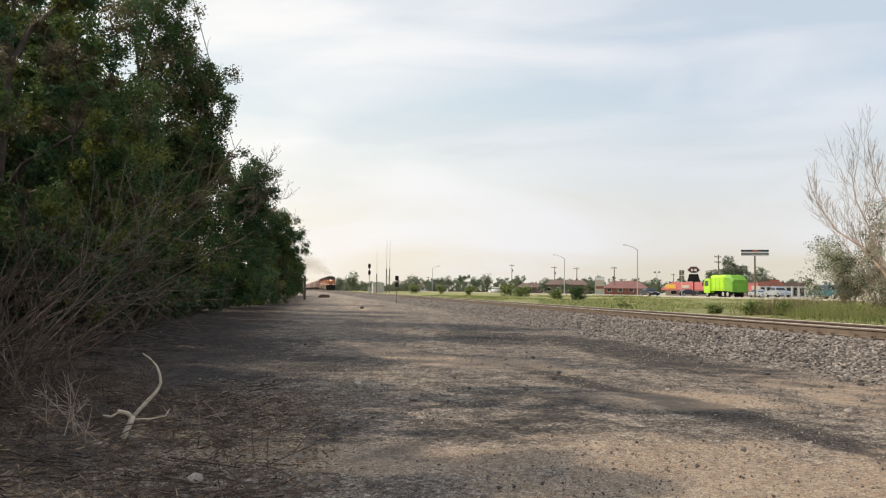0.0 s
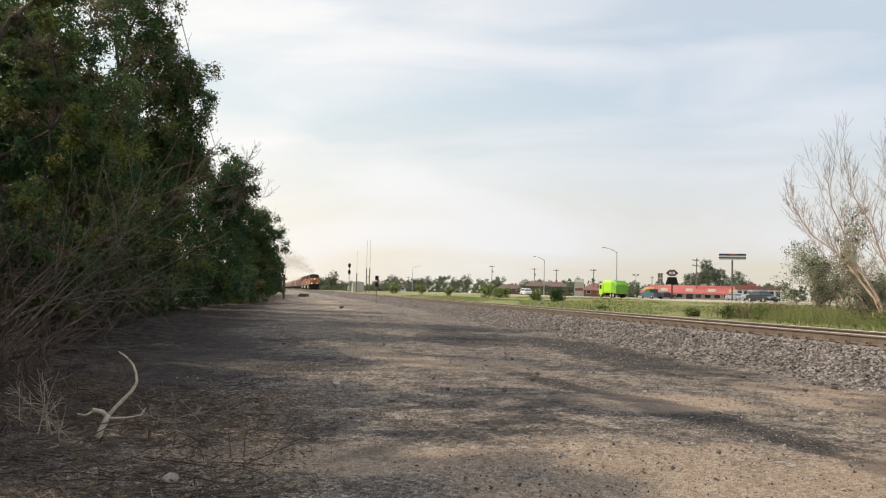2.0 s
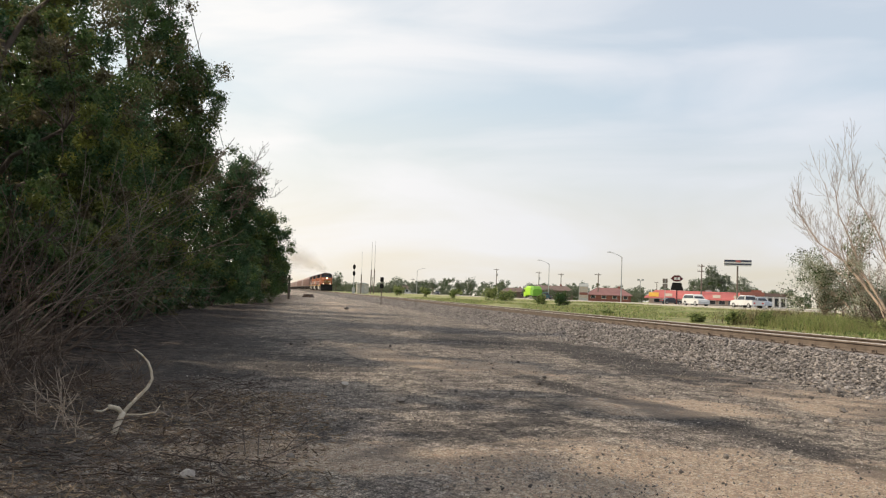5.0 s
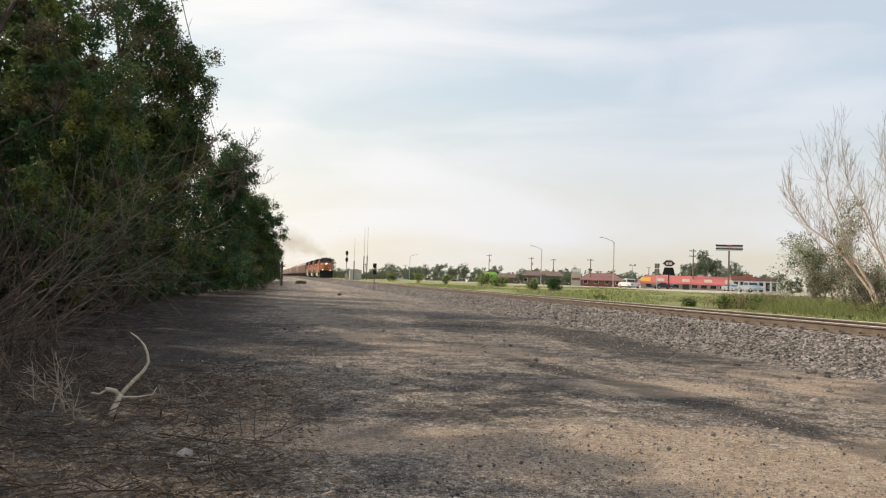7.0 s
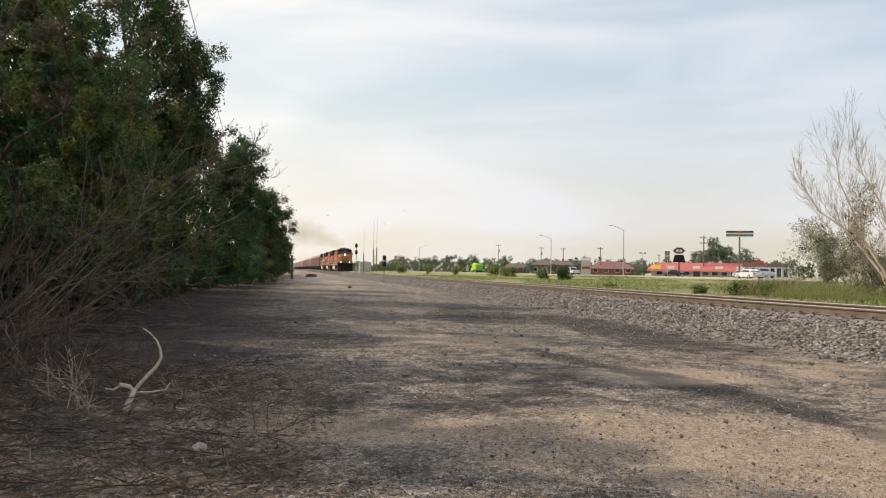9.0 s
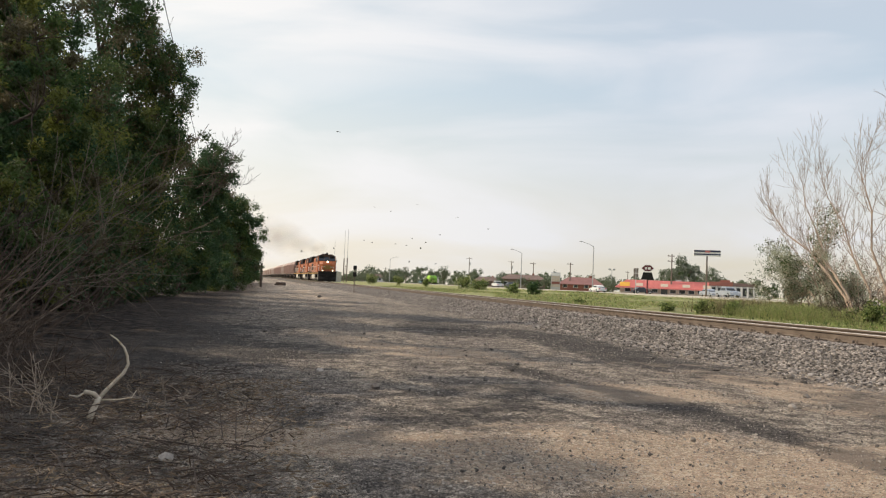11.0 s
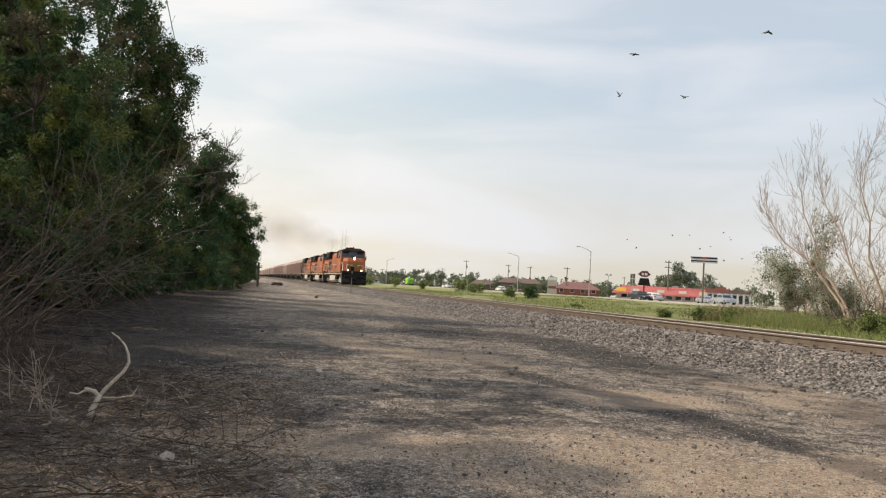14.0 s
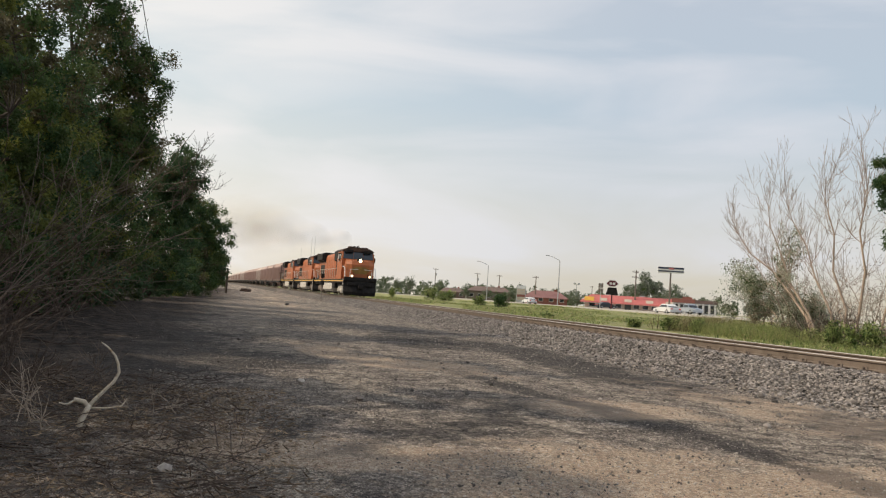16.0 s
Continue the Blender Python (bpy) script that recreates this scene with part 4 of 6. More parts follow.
    for s in (-1, 1):
        for k, (y0, y1, z0, z1) in enumerate(((-5.9, -4.9, 1.7, 3.0), (-3.0, -2.2, 2.0, 3.6), (-1.9, -0.9, 1.75, 3.7), (-0.7, 0.3, 1.75, 3.7), (0.5, 1.5, 1.75, 3.7), (1.7, 2.7, 1.75, 3.7), (2.9, 3.9, 1.75, 3.7), (4.4, 5.4, 2.2, 3.6), (6.2, 9.4, 2.0, 3.2))):
            g = Geo().box(s * 0.985 - 0.025, y0, z0, s * 0.985 + 0.025, y1, z1, 0.015)
            part("hood_door" if k not in (0, 1, 8) else "grille", g, M_ORANGE if k not in (0, 1, 8) else M_BLACK, hood)
        g = Geo().box(s * 1.50 - 0.012, -10.3, 1.36, s * 1.50 + 0.012, 10.5, 1.46)
        part("sill_stripe", g, M_YELLOW, t, "yellow sill stripe")
        g = Geo()
        for j in range(12):
            y = -6.0 + 1.45 * j
            g.tube([(s * 1.46, y, 1.55), (s * 1.46, y, 2.6)], 0.022, 5)
        g.tube([(s * 1.46, -6.0, 2.6), (s * 1.46, 10.0, 2.6)], 0.025, 5)
        part("side_handrail", g, M_TANK, t, "pale handrail and stanchions")
        g = Geo()
        g.tube([(s * 1.44, L0 + 0.35, 1.75), (s * 1.42, L0 + 0.9, 2.65), (s * 1.42, L0 + 2.0, 2.75)], 0.035, 6)
        g.tube([(s * 1.0, L0 + 0.25, 1.75), (s * 1.0, L0 + 0.25, 2.5), (s * 0.3, L0 + 0.25, 2.5)], 0.03, 6)
        part("front_handrail", g, M_WHITE, t, "white front handrail")
        g = Geo()
        for j in range(3):
            g.box(s * 1.25 - 0.24, L0 + 0.65 + 0.06 * j, 0.35 + 0.38 * j, s * 1.25 + 0.24, L0 + 0.95 + 0.06 * j, 0.40 + 0.38 * j, 0.01)
        g.box(s * 1.5 - 0.02, L0 + 0.6, 0.3, s * 1.5 + 0.02, L0 + 0.66, 1.6).box(s * 1.5 - 0.02, L0 + 1.05, 0.3, s * 1.5 + 0.02, L0 + 1.11, 1.6)
        part("steps", g, M_TANK, t, "pale entrance steps")
    g = Geo().prism([(-1.2, 0.32), (1.2, 0.32), (1.45, 0.55), (1.45, 1.2), (-1.45, 1.2), (-1.45, 0.55)], "y", -3.2, 3.0)
    part("fuel_tank", g, M_TANK, t, "pale grey dusty fuel tank")
    for x0, y0, y1 in ((-1.47, -5.1, -3.4), (1.1, -5.1, -3.4), (-1.47, 3.2, 4.6)):
        part("air_reservoir", Geo().box(x0, y0, 0.72, x0 + 0.37, y1, 1.22, 0.05), M_BLACK, t)
    bogie(t, -7.2, (-1.9, 0.0, 1.9), 1.02, M_TANK if lead else M_POLE, 0.53)
    bogie(t, 7.2, (-1.9, 0.0, 1.9), 1.02, M_POLE, 0.53)
    g = Geo().box(-0.26, L0 + 0.98, 2.98, 0.26, L0 + 1.2, 3.54, 0.03)
    hl = part("headlight", g, M_BLACK, t, "headlight housing")
    g = Geo()
    g.loft([[(0.0 + q * math.cos(a), y, 3.26 + q * 1.7 * math.sin(a)) for a in (2 * math.pi * j / 16 for j in range(16))] for y, q in ((L0 + 1.0, 0.14), (L0 + 0.95, 0.145), (L0 + 0.93, 0.10))])
    part("lens", g, M_LAMP if lead else M_GLASS, hl, "glowing warm lens" if lead else "unlit lens")
    for s in (-0.82, 0.82):
        g = Geo().box(s - 0.16, L0 + 0.26, 1.72, s + 0.16, L0 + 0.5, 2.04, 0.03)
        d = part("ditch_light", g, M_BLACK, t, "ditch light housing")
        g = Geo().loft([[(s + q * math.cos(a), y, 1.88 + q * math.sin(a)) for a in (2 * math.pi * j / 16 for j in range(16))] for y, q in ((L0 + 0.28, 0.105), (L0 + 0.24, 0.115), (L0 + 0.22, 0.08))])
        part("lens", g, M_LAMP_LOW if lead else M_GLASS, d, "glowing warm lens" if lead else "unlit lens")
    for a in (-1.2, 0.5):
        part("number_board", Geo().box(a, L0 + 2.12, 4.12, a + 0.7, L0 + 2.3, 4.34, 0.02), M_BLACK, t)
    return t


def hopper(body_mat, label):
    h = 8.45
    t = thing("hopper_car", label, "hopper car", group="hopper cars of the train")
    side = [(-1.25, 1.05), (-1.50, 1.5), (-1.60, 2.2), (-1.60, 3.2), (-1.50, 3.9), (-1.15, 4.35), (-0.5, 4.55), (0.5, 4.55), (1.15, 4.35), (1.50, 3.9), (1.60, 3.2), (1.60, 2.2), (1.50, 1.5), (1.25, 1.05)]
    rings = []
    for y, k in ((-h + 1.05, 2.75), (-h + 2.1, 1.05), (h - 2.1, 1.05), (h - 1.05, 2.75)):
        rings.append([(x, y, max(z, k)) for x, z in side])
    body = part("body", Geo().loft(rings), body_mat, t)
    for s in (-1, 1):
        for j in range(9):
            y = -h + 1.5 + j * (2 * h - 3.0) / 8
            g = Geo().box(s * 1.66 - 0.09, y - 0.06, 1.45, s * 1.66 + 0.09, y + 0.06, 3.75, 0.015)
            part("side_post", g, body_mat, body)
        g = Geo().box(s * 1.5 - 0.08, -h, 1.0, s * 1.5 + 0.08, h, 1.28, 0.02)
        part("side_sill", g, M_BLACK, t)
        g = Geo().box(-1.5, s * (h - 0.1) - 0.12, 0.95, 1.5, s * (h - 0.1) + 0.12, 1.3, 0.03)
        g.box(-0.2, s * (h + 0.05), 0.75, 0.2, s * (h + 0.45), 1.0, 0.03) if s > 0 else g.box(-0.2, -h - 0.45, 0.75, 0.2, -h - 0.05, 1.0, 0.03)
        part("end_sill", g, M_BLACK, t)
        g = Geo()
        for x in (-1.45, 1.45):
            g.tube([(x, s * (h - 0.1), 1.2), (x * 0.95, s * (h - 0.6), 4.0)], 0.04, 5)
        for j in range(6):
            g.tube([(-1.42, s * (h - 0.15), 1.5 + 0.4 * j), (-0.95, s * (h - 0.15), 1.5 + 0.4 * j)], 0.02, 4)
        part("end_ladder", g, M_BLACK, t)
        bogie(t, s * (h - 2.0), (-0.88, 0.88), 1.02, M_BLACK, 0.46)
    for y in (-3.6, 0.0, 3.6):
        g = Geo().loft([[(-0.35, y - 0.4, 0.35), (0.35, y - 0.4, 0.35), (0.35, y + 0.4, 0.35), (-0.35, y + 0.4, 0.35)], [(-1.2, y - 1.6, 1.15), (1.2, y - 1.6, 1.15), (1.2, y + 1.6, 1.15), (-1.2, y + 1.6, 1.15)]])
        part("discharge_bay", g, body_mat, t)
    g = Geo().box(-0.45, -h + 1.1, 4.56, 0.45, h - 1.1, 4.68, 0.02)
    part("roof_hatch", g, body_mat, t, "trough hatch and walkway along the roof")
    return t


HOP_BROWN = material("hopper_brown", (0.36, 0.25, 0.215), (0.43, 0.31, 0.27), rough=0.7, scale=0.8, fine=14, bump=0.05, c3=(0.34, 0.22, 0.175))
HOP_TAN = material("hopper_tan", (0.50, 0.41, 0.37), (0.58, 0.49, 0.44), rough=0.7, scale=0.8, fine=14, bump=0.05, c3=(0.30, 0.20, 0.15))
TRAIN = []
SPEED, FRONT = 12.0, 262.5


def build_train():
    lead = locomotive(True)
    trail = locomotive(False)
    TRAIN.append((lead, FRONT + 11.15))
    TRAIN.append((trail, FRONT + 11.15 + 22.5))
    TRAIN.append((copy_thing(trail, Matrix()), FRONT + 11.15 + 45.0))
    a = hopper(HOP_BROWN, "rusty brown covered hopper car with rounded sides")
    b = hopper(HOP_TAN, "faded tan covered hopper car with rounded sides")
    y = FRONT + 67.4 + 8.95
    for i in range(24):
        src = b if i % 5 in (3,) or i > 7 and i % 2 else a
        ob = src if src not in [o for o, _ in TRAIN] else copy_thing(src, Matrix())
        TRAIN.append((ob, y + 17.9 * i))


def on_track(y):
    d = 4.0
    slope = math.atan2(float(track_x(y + d) - track_x(y - d)), 2 * d)
    grade = math.atan2(float(track_z(y + d) - track_z(y - d)), 2 * d)
    return pose(float(track_x(y)), y, float(track_z(y)) + 0.004, math.degrees(grade), 0, -math.degrees(slope))


build_train()



def exhaust():
    """A thin brown plume: long soft bodies that thin out towards their rims, carried along with the train."""
    m = bpy.data.materials.new("exhaust_haze")
    m.use_nodes = True
    N, L = m.node_tree.nodes, m.node_tree.links
    tr, df, mx = N.new("ShaderNodeBsdfTransparent"), N.new("ShaderNodeBsdfDiffuse"), N.new("ShaderNodeMixShader")
    df.inputs["Color"].default_value = (0.66, 0.50, 0.26, 1)
    co, sep = N.new("ShaderNodeTexCoord"), N.new("ShaderNodeSeparateXYZ")
    L.new(co.outputs["Object"], sep.inputs[0])

    def calc(op, a, b):
        n = N.new("ShaderNodeMath")
        n.operation = op
        for k, v in enumerate((a, b)):
            if isinstance(v, (int, float)):
                n.inputs[k].default_value = v
            else:
                L.new(v, n.inputs[k])
        return n.outputs[0]

    rim = calc("SUBTRACT", 1.0, calc("ADD", calc("MULTIPLY", sep.outputs["X"], sep.outputs["X"]), calc("MULTIPLY", sep.outputs["Z"], sep.outputs["Z"])))
    rim = calc("POWER", calc("MAXIMUM", rim, 0.0), 2.2)
    no = N.new("ShaderNodeTexNoise")
    no.inputs["Scale"].default_value, no.inputs["Detail"].default_value = 1.1, 3.0
    L.new(co.outputs["Object"], no.inputs["Vector"])
    thick = calc("MULTIPLY", calc("MULTIPLY", calc("MAXIMUM", rim, 0.0), no.outputs[0]), 0.34)
    L.new(thick, mx.inputs[0])
    L.new(tr.outputs[0], mx.inputs[1])
    L.new(df.outputs[0], mx.inputs[2])
    L.new(mx.outputs[0], N["Material Output"].inputs["Surface"])
    t = thing("exhaust_smoke", "thin brown diesel exhaust drifting above the locomotives", "smoke")
    for c, r in (((-0.3, 18, 6.0), (1.8, 8, 1.4)), ((-1.5, 40, 7.4), (3.6, 12, 2.4)), ((-4.0, 66, 9.6), (6.5, 16, 4.4)), ((-8.0, 96, 11.5), (11.0, 20, 7.0))):
        g = Geo()
        g.loft([[(math.sin(a) * math.cos(b), math.cos(a), math.sin(a) * math.sin(b)) for b in (2 * math.pi * i / 24 for i in range(24))] for a in (math.pi * j / 40 for j in range(1, 40))])
        o = part("puff", g, m, t, smooth=True)
        o.location, o.scale = c, r
        o.visible_shadow = False
    TRAIN.append((t, FRONT))


exhaust()


# ---------------------------------------------------------------- road and vehicles
def build_road():
    ys = np.concatenate([np.arange(-400, 400, 10.0), [450, 550, 700, 1000, 1600]])
    xs = np.array([52.5, 56, 60, 64, 67.5])
    X, Y = np.meshgrid(xs, ys)
    Z = ground_z(X, Y) + 0.05
    n = len(xs)
    idx = np.arange(X.size).reshape(X.shape)
    F = np.stack([idx[:-1, :-1], idx[:-1, 1:], idx[1:, 1:], idx[1:, :-1]], -1).reshape(-1, 4)
    tagged(new("road", raw_mesh("road", np.stack([X, Y, Z], -1).reshape(-1, 3), F, M_ASPHALT)), "grey asphalt highway beyond the grass", "road", kind="structure")
    for x in (52.2, 67.6):
        g = Geo()
        g.loft([[(x - 0.1, y, float(ground_z(x, y)) - 0.1), (x + 0.1, y, float(ground_z(x, y)) - 0.1), (x + 0.1, y, float(ground_z(x, y)) + 0.17), (x - 0.1, y, float(ground_z(x, y)) + 0.17)] for y in ys])
        tagged(part("kerb", g, M_CONCRETE), "pale concrete kerb along the highway", "kerb", kind="structure")
    # paved forecourt before the shops
    g = Geo().box(78, 100, 0.6, 140, 215, 0.98)
    tagged(part("pavement", g, M_CONCRETE), "pale concrete forecourt before the shops", "pavement", kind="structure")


build_road()


def wheel(parent, x, y, r=0.33, w=0.22):
    t = part("tyre", disc(r, x - w / 2, x + w / 2, y, r, 18), M_RUBBER, parent)
    s = 1 if x > 0 else -1
    part("rim", disc(r * 0.62, x + s * (w / 2) - 0.02, x + s * (w / 2) + 0.012, y, r, 14), M_SILVER, t)
    return t


def car(name, label, paint, style="sedan"):
    """Faces +y; the wheels stand at z 0."""
    t = thing(name, label, "car" if style != "pickup" else "pickup truck")
    hl, hw = (2.35, 0.9) if style != "pickup" else (2.85, 0.98)
    hood = 0.78 if style == "sedan" else 1.05
    prof = {"sedan": [(-hl, 0.32), (hl, 0.30), (hl + 0.03, 0.55), (hl - 0.12, 0.72), (0.95, 0.90), (-1.6, 0.95), (-hl + 0.1, 0.92), (-hl - 0.03, 0.6)],
            "suv": [(-hl, 0.38), (hl, 0.36), (hl + 0.03, 0.7), (hl - 0.12, 0.95), (1.1, 1.08), (-hl + 0.1, 1.08), (-hl - 0.03, 0.7)],
            "pickup": [(-hl, 0.45), (hl, 0.42), (hl + 0.03, 0.8), (hl - 0.12, 1.08), (1.3, 1.18), (-hl + 0.02, 1.15), (-hl, 0.7)]}[style]
    rings = [[(x, u * k, v) for u, v in prof] for x, k in ((-hw, 0.975), (-hw + 0.08, 1.0), (hw - 0.08, 1.0), (hw, 0.975))]
    body = part("body", Geo().loft(rings), paint, t)
    top = {"sedan": (1.0, 0.35, -1.05, -1.75, 0.92, 1.43), "suv": (1.15, 0.55, -2.0, -2.25, 1.07, 1.72), "pickup": (1.35, 0.75, -0.75, -0.9, 1.16, 1.85)}[style]
    y0, y1, y2, y3, z0, z1 = top
    ring = lambda a, b, z, w: [(-w, b, z), (w, b, z), (w, a, z), (-w, a, z)]
    cab = part("cabin", Geo().loft([ring(y0, y3, z0, hw - 0.06), ring(y1, y2, z1 - 0.06, hw - 0.2), ring(y1 - 0.1, y2 + 0.1, z1, hw - 0.3)]), paint, t)
    dz = z1 - z0 - 0.14
    lerp = lambda a, b, k: a + (b - a) * k
    for s in (-1, 1):
        xa, xb = s * (hw - 0.055), s * (hw - 0.185)
        g = Geo()
        g.loft([[(xa - s * 0.03, lerp(y0, y1, 0.12) - 0.12, z0 + 0.05), (xa + s * 0.008, lerp(y0, y1, 0.12) - 0.12, z0 + 0.05), (xa + s * 0.008, lerp(y3, y2, 0.12) + 0.15, z0 + 0.05), (xa - s * 0.03, lerp(y3, y2, 0.12) + 0.15, z0 + 0.05)],
                [(xb - s * 0.03, y1 - 0.08, z0 + dz), (xb + s * 0.008, y1 - 0.08, z0 + dz), (xb + s * 0.008, y2 + 0.1, z0 + dz), (xb - s * 0.03, y2 + 0.1, z0 + dz)]])
        part("side_window", g, M_GLASS, cab, "dark side glass")
    for a, b, s in ((y0, y1, 1), (y3, y2, -1)):
        w0, w1 = hw - 0.14, hw - 0.28
        g = Geo().loft([[(-w0, lerp(a, b, 0.1) + s * 0.015, z0 + 0.06), (w0, lerp(a, b, 0.1) + s * 0.015, z0 + 0.06), (w0, lerp(a, b, 0.1) - s * 0.03, z0 + 0.06), (-w0, lerp(a, b, 0.1) - s * 0.03, z0 + 0.06)],
                        [(-w1, lerp(a, b, 0.9) + s * 0.015, z0 + dz), (w1, lerp(a, b, 0.9) + s * 0.015, z0 + dz), (w1, lerp(a, b, 0.9) - s * 0.03, z0 + dz), (-w1, lerp(a, b, 0.9) - s * 0.03, z0 + dz)]])
        part("windscreen", g, M_GLASS, cab, "dark glass")
    if style == "pickup":
        g = Geo().box(-hw + 0.1, -hl + 0.12, 1.10, hw - 0.1, -1.0, 1.165)
        part("bed", g, M_BLACK, t, "dark load bed")
    for s in (-1, 1):
        g = Geo().box(s * 0.62 - 0.2, hl - 0.06, prof[2][1], s * 0.62 + 0.2, hl + 0.035, prof[2][1] + 0.14, 0.02)
        part("headlight", g, M_WHITE, body, "clear headlight")
        g = Geo().box(s * 0.66 - 0.16, -hl - 0.035, 0.68, s * 0.66 + 0.16, -hl + 0.06, 0.84, 0.02)
        part("tail_light", g, M_TAIL, body, "red tail light")
        for y in (hl - 0.85, -hl + 0.95):
            wheel(t, s * (hw - 0.1), y, 0.33 if style == "sedan" else 0.39)
    return t


def garbage_truck():
    """Faces +y."""
    t = thing("garbage_truck", "lime green refuse truck with a ribbed steel body", "truck")
    part("chassis", Geo().box(-0.5, -4.3, 0.6, 0.5, 4.2, 0.95, 0.03), M_BLACK, t)
    cab = part("cab", Geo().loft([[(-1.2, 2.3, z), (1.2, 2.3, z), (1.2, f, z), (-1.2, f, z)] for z, f in ((0.65, 4.2), (1.7, 4.25), (2.75, 3.95), (2.9, 3.7))]), M_LIME, t, "lime cab")
    part("windshield", Geo().loft([[(-1.1, 4.1, 1.75), (1.1, 4.1, 1.75), (1.1, 4.265, 1.75), (-1.1, 4.265, 1.75)], [(-1.05, 3.8, 2.65), (1.05, 3.8, 2.65), (1.05, 4.01, 2.65), (-1.05, 4.01, 2.65)]]), M_GLASS, cab)
    for s in (-1, 1):
        part("side_window", Geo().box(s * 1.2 - 0.02, 2.8, 1.75, s * 1.2 + 0.02, 3.8, 2.55, 0.01), M_GLASS, cab)
        part("mirror", Geo().box(s * 1.4 - 0.08, 4.1, 1.8, s * 1.4 + 0.08, 4.2, 2.4, 0.02), M_BLACK, cab)
    prof = [(-1.22, 1.0), (1.22, 1.0), (1.28, 1.5), (1.28, 3.0), (1.0, 3.4), (-1.0, 3.4), (-1.28, 3.0), (-1.28, 1.5)]
    body = part("body", Geo().prism(prof, "y", -2.2, 1.9), M_LIME, t, "lime steel body")
    for s in (-1, 1):
        for j in range(4):
            y = -1.9 + 1.2 * j
            part("rib", Geo().box(s * 1.29 - 0.035, y - 0.07, 1.2, s * 1.29 + 0.035, y + 0.07, 3.0, 0.02), M_LIME, body)
    rings = [[(x * 0.99, y, 1.0 + (z - 1.0) * k + d) for x, z in prof] for y, k, d in ((-2.2, 1.0, 0.0), (-3.6, 1.0, -0.1), (-4.4, 0.75, -0.2))]
    part("tailgate", Geo().loft(rings), M_LIME_DARK, t, "darker green tailgate hopper")
    part("hopper_arm", Geo().box(-1.1, 1.95, 1.0, 1.1, 2.25, 3.3, 0.05), M_LIME, t)
    for s in (-1, 1):
        for y in (3.2, -1.6, -2.9):
            wheel(t, s * 1.02, y, 0.5, 0.32)
    part("bumper", Geo().box(-1.2, 4.2, 0.5, 1.2, 4.4, 0.85, 0.04), M_BLACK, t)
    return t


P_WHITE = material("car_white", (0.75, 0.75, 0.73), (0.68, 0.68, 0.66), rough=0.3, scale=0.8, fine=10, bump=0.0)
P_TEAL = material("car_teal", (0.05, 0.14, 0.15), (0.04, 0.11, 0.12), rough=0.3, scale=0.8, fine=10, bump=0.0)
P_DARK = material("car_dark", (0.03, 0.035, 0.045), (0.025, 0.03, 0.04), rough=0.3, scale=0.8, fine=10, bump=0.0)
P_SILVER = material("car_silver", (0.42, 0.46, 0.52), (0.38, 0.42, 0.47), rough=0.3, metal=0.3, scale=0.8, fine=10, bump=0.0)
DRIVEN = []  # thing, lane x, (time, y) rows, heading


def build_vehicles():
    refuse = garbage_truck()
    DRIVEN.append((refuse, 63.0, [(0, 110.8), (1.5, 136.5), (3.5, 171.5), (5.2, 205), (7, 238.4), (9, 270), (11, 297.7), (12.5, 319.6), (14.5, 343.2), (16, 360)], 1))
    for ob, lane, t0, y0, v, head in (
        (car("suv", "white sport utility vehicle driving on the highway", P_WHITE, "suv"), 57.0, 0, 236.3, -26.6, -1),
        (car("pickup_truck", "teal pickup truck driving on the highway", P_TEAL, "pickup"), 65.0, 0, 89.0, 21.6, 1),
        (car("pickup_truck", "white pickup truck driving on the highway", P_WHITE, "pickup"), 65.0, 0, 10.2, 18.6, 1),
        (car("sedan", "white sedan driving on the highway", P_WHITE), 65.0, 11, 145.3, 21.0, 1),
        (car("sedan", "white sedan driving on the highway", P_WHITE), 65.0, 13, 100.5, 21.0, 1),
        (car("sedan", "dark blue sedan driving on the highway", P_DARK), 57.0, 12.5, 143.5, -22.3, -1),
        (car("sedan", "white sedan driving on the highway", P_WHITE), 62.0, 16, 101.5, 19.8, 1),
        (car("sedan", "dark sedan driving on the highway", P_DARK), 59.0, 0, 129.0, -20.0, -1),
    ):
        DRIVEN.append((ob, lane, [(t, y0 + v * (t - t0)) for t in range(0, 17, 2)], head))
    k = car("pickup_truck", "silver pickup truck parked before the shops", P_SILVER, "pickup")
    k.matrix_basis = pose(80.5, 124.5, 0.98, 0, 0, 175)
    k = car("sedan", "pale silver sedan parked before the shops", P_SILVER)
    k.matrix_basis = pose(81.0, 131.0, 0.98, 0, 0, 178)
    k = car("sedan", "dark sedan parked before the restaurant", P_DARK)
    k.matrix_basis = pose(82.0, 160.0, 0.98, 0, 0, -90)


build_vehicles()


# ---------------------------------------------------------------- poles, lamps and signs
def street_lamp(x, y, z, h, side):
    t = thing("street_lamp", "galvanised street lamp with a curved arm beside the highway", "street lamp", pose(x, y, z), "street lamps along the highway")
    part("pole", Geo().tube([(0, 0, -0.2), (0, 0, h * 0.5), (0, 0, h)], [0.13, 0.11, 0.09], 10), M_SILVER, t)
    part("base_plate", Geo().box(-0.25, -0.25, -0.1, 0.25, 0.25, 0.12, 0.03), M_CONCRETE, t)
    arm = part("arm", Geo().tube([(0, 0, h - 0.1), (side * 0.5, 0, h + 0.25), (side * 1.5, 0, h + 0.62), (side * 2.6, 0, h + 0.9)], [0.07, 0.06, 0.05, 0.045], 8), M_SILVER, t)
    part("lantern", Geo().box(side * 2.9 - 0.38, -0.16, h + 0.82, side * 2.9 + 0.38, 0.16, h + 0.98, 0.05), M_SILVER, arm)


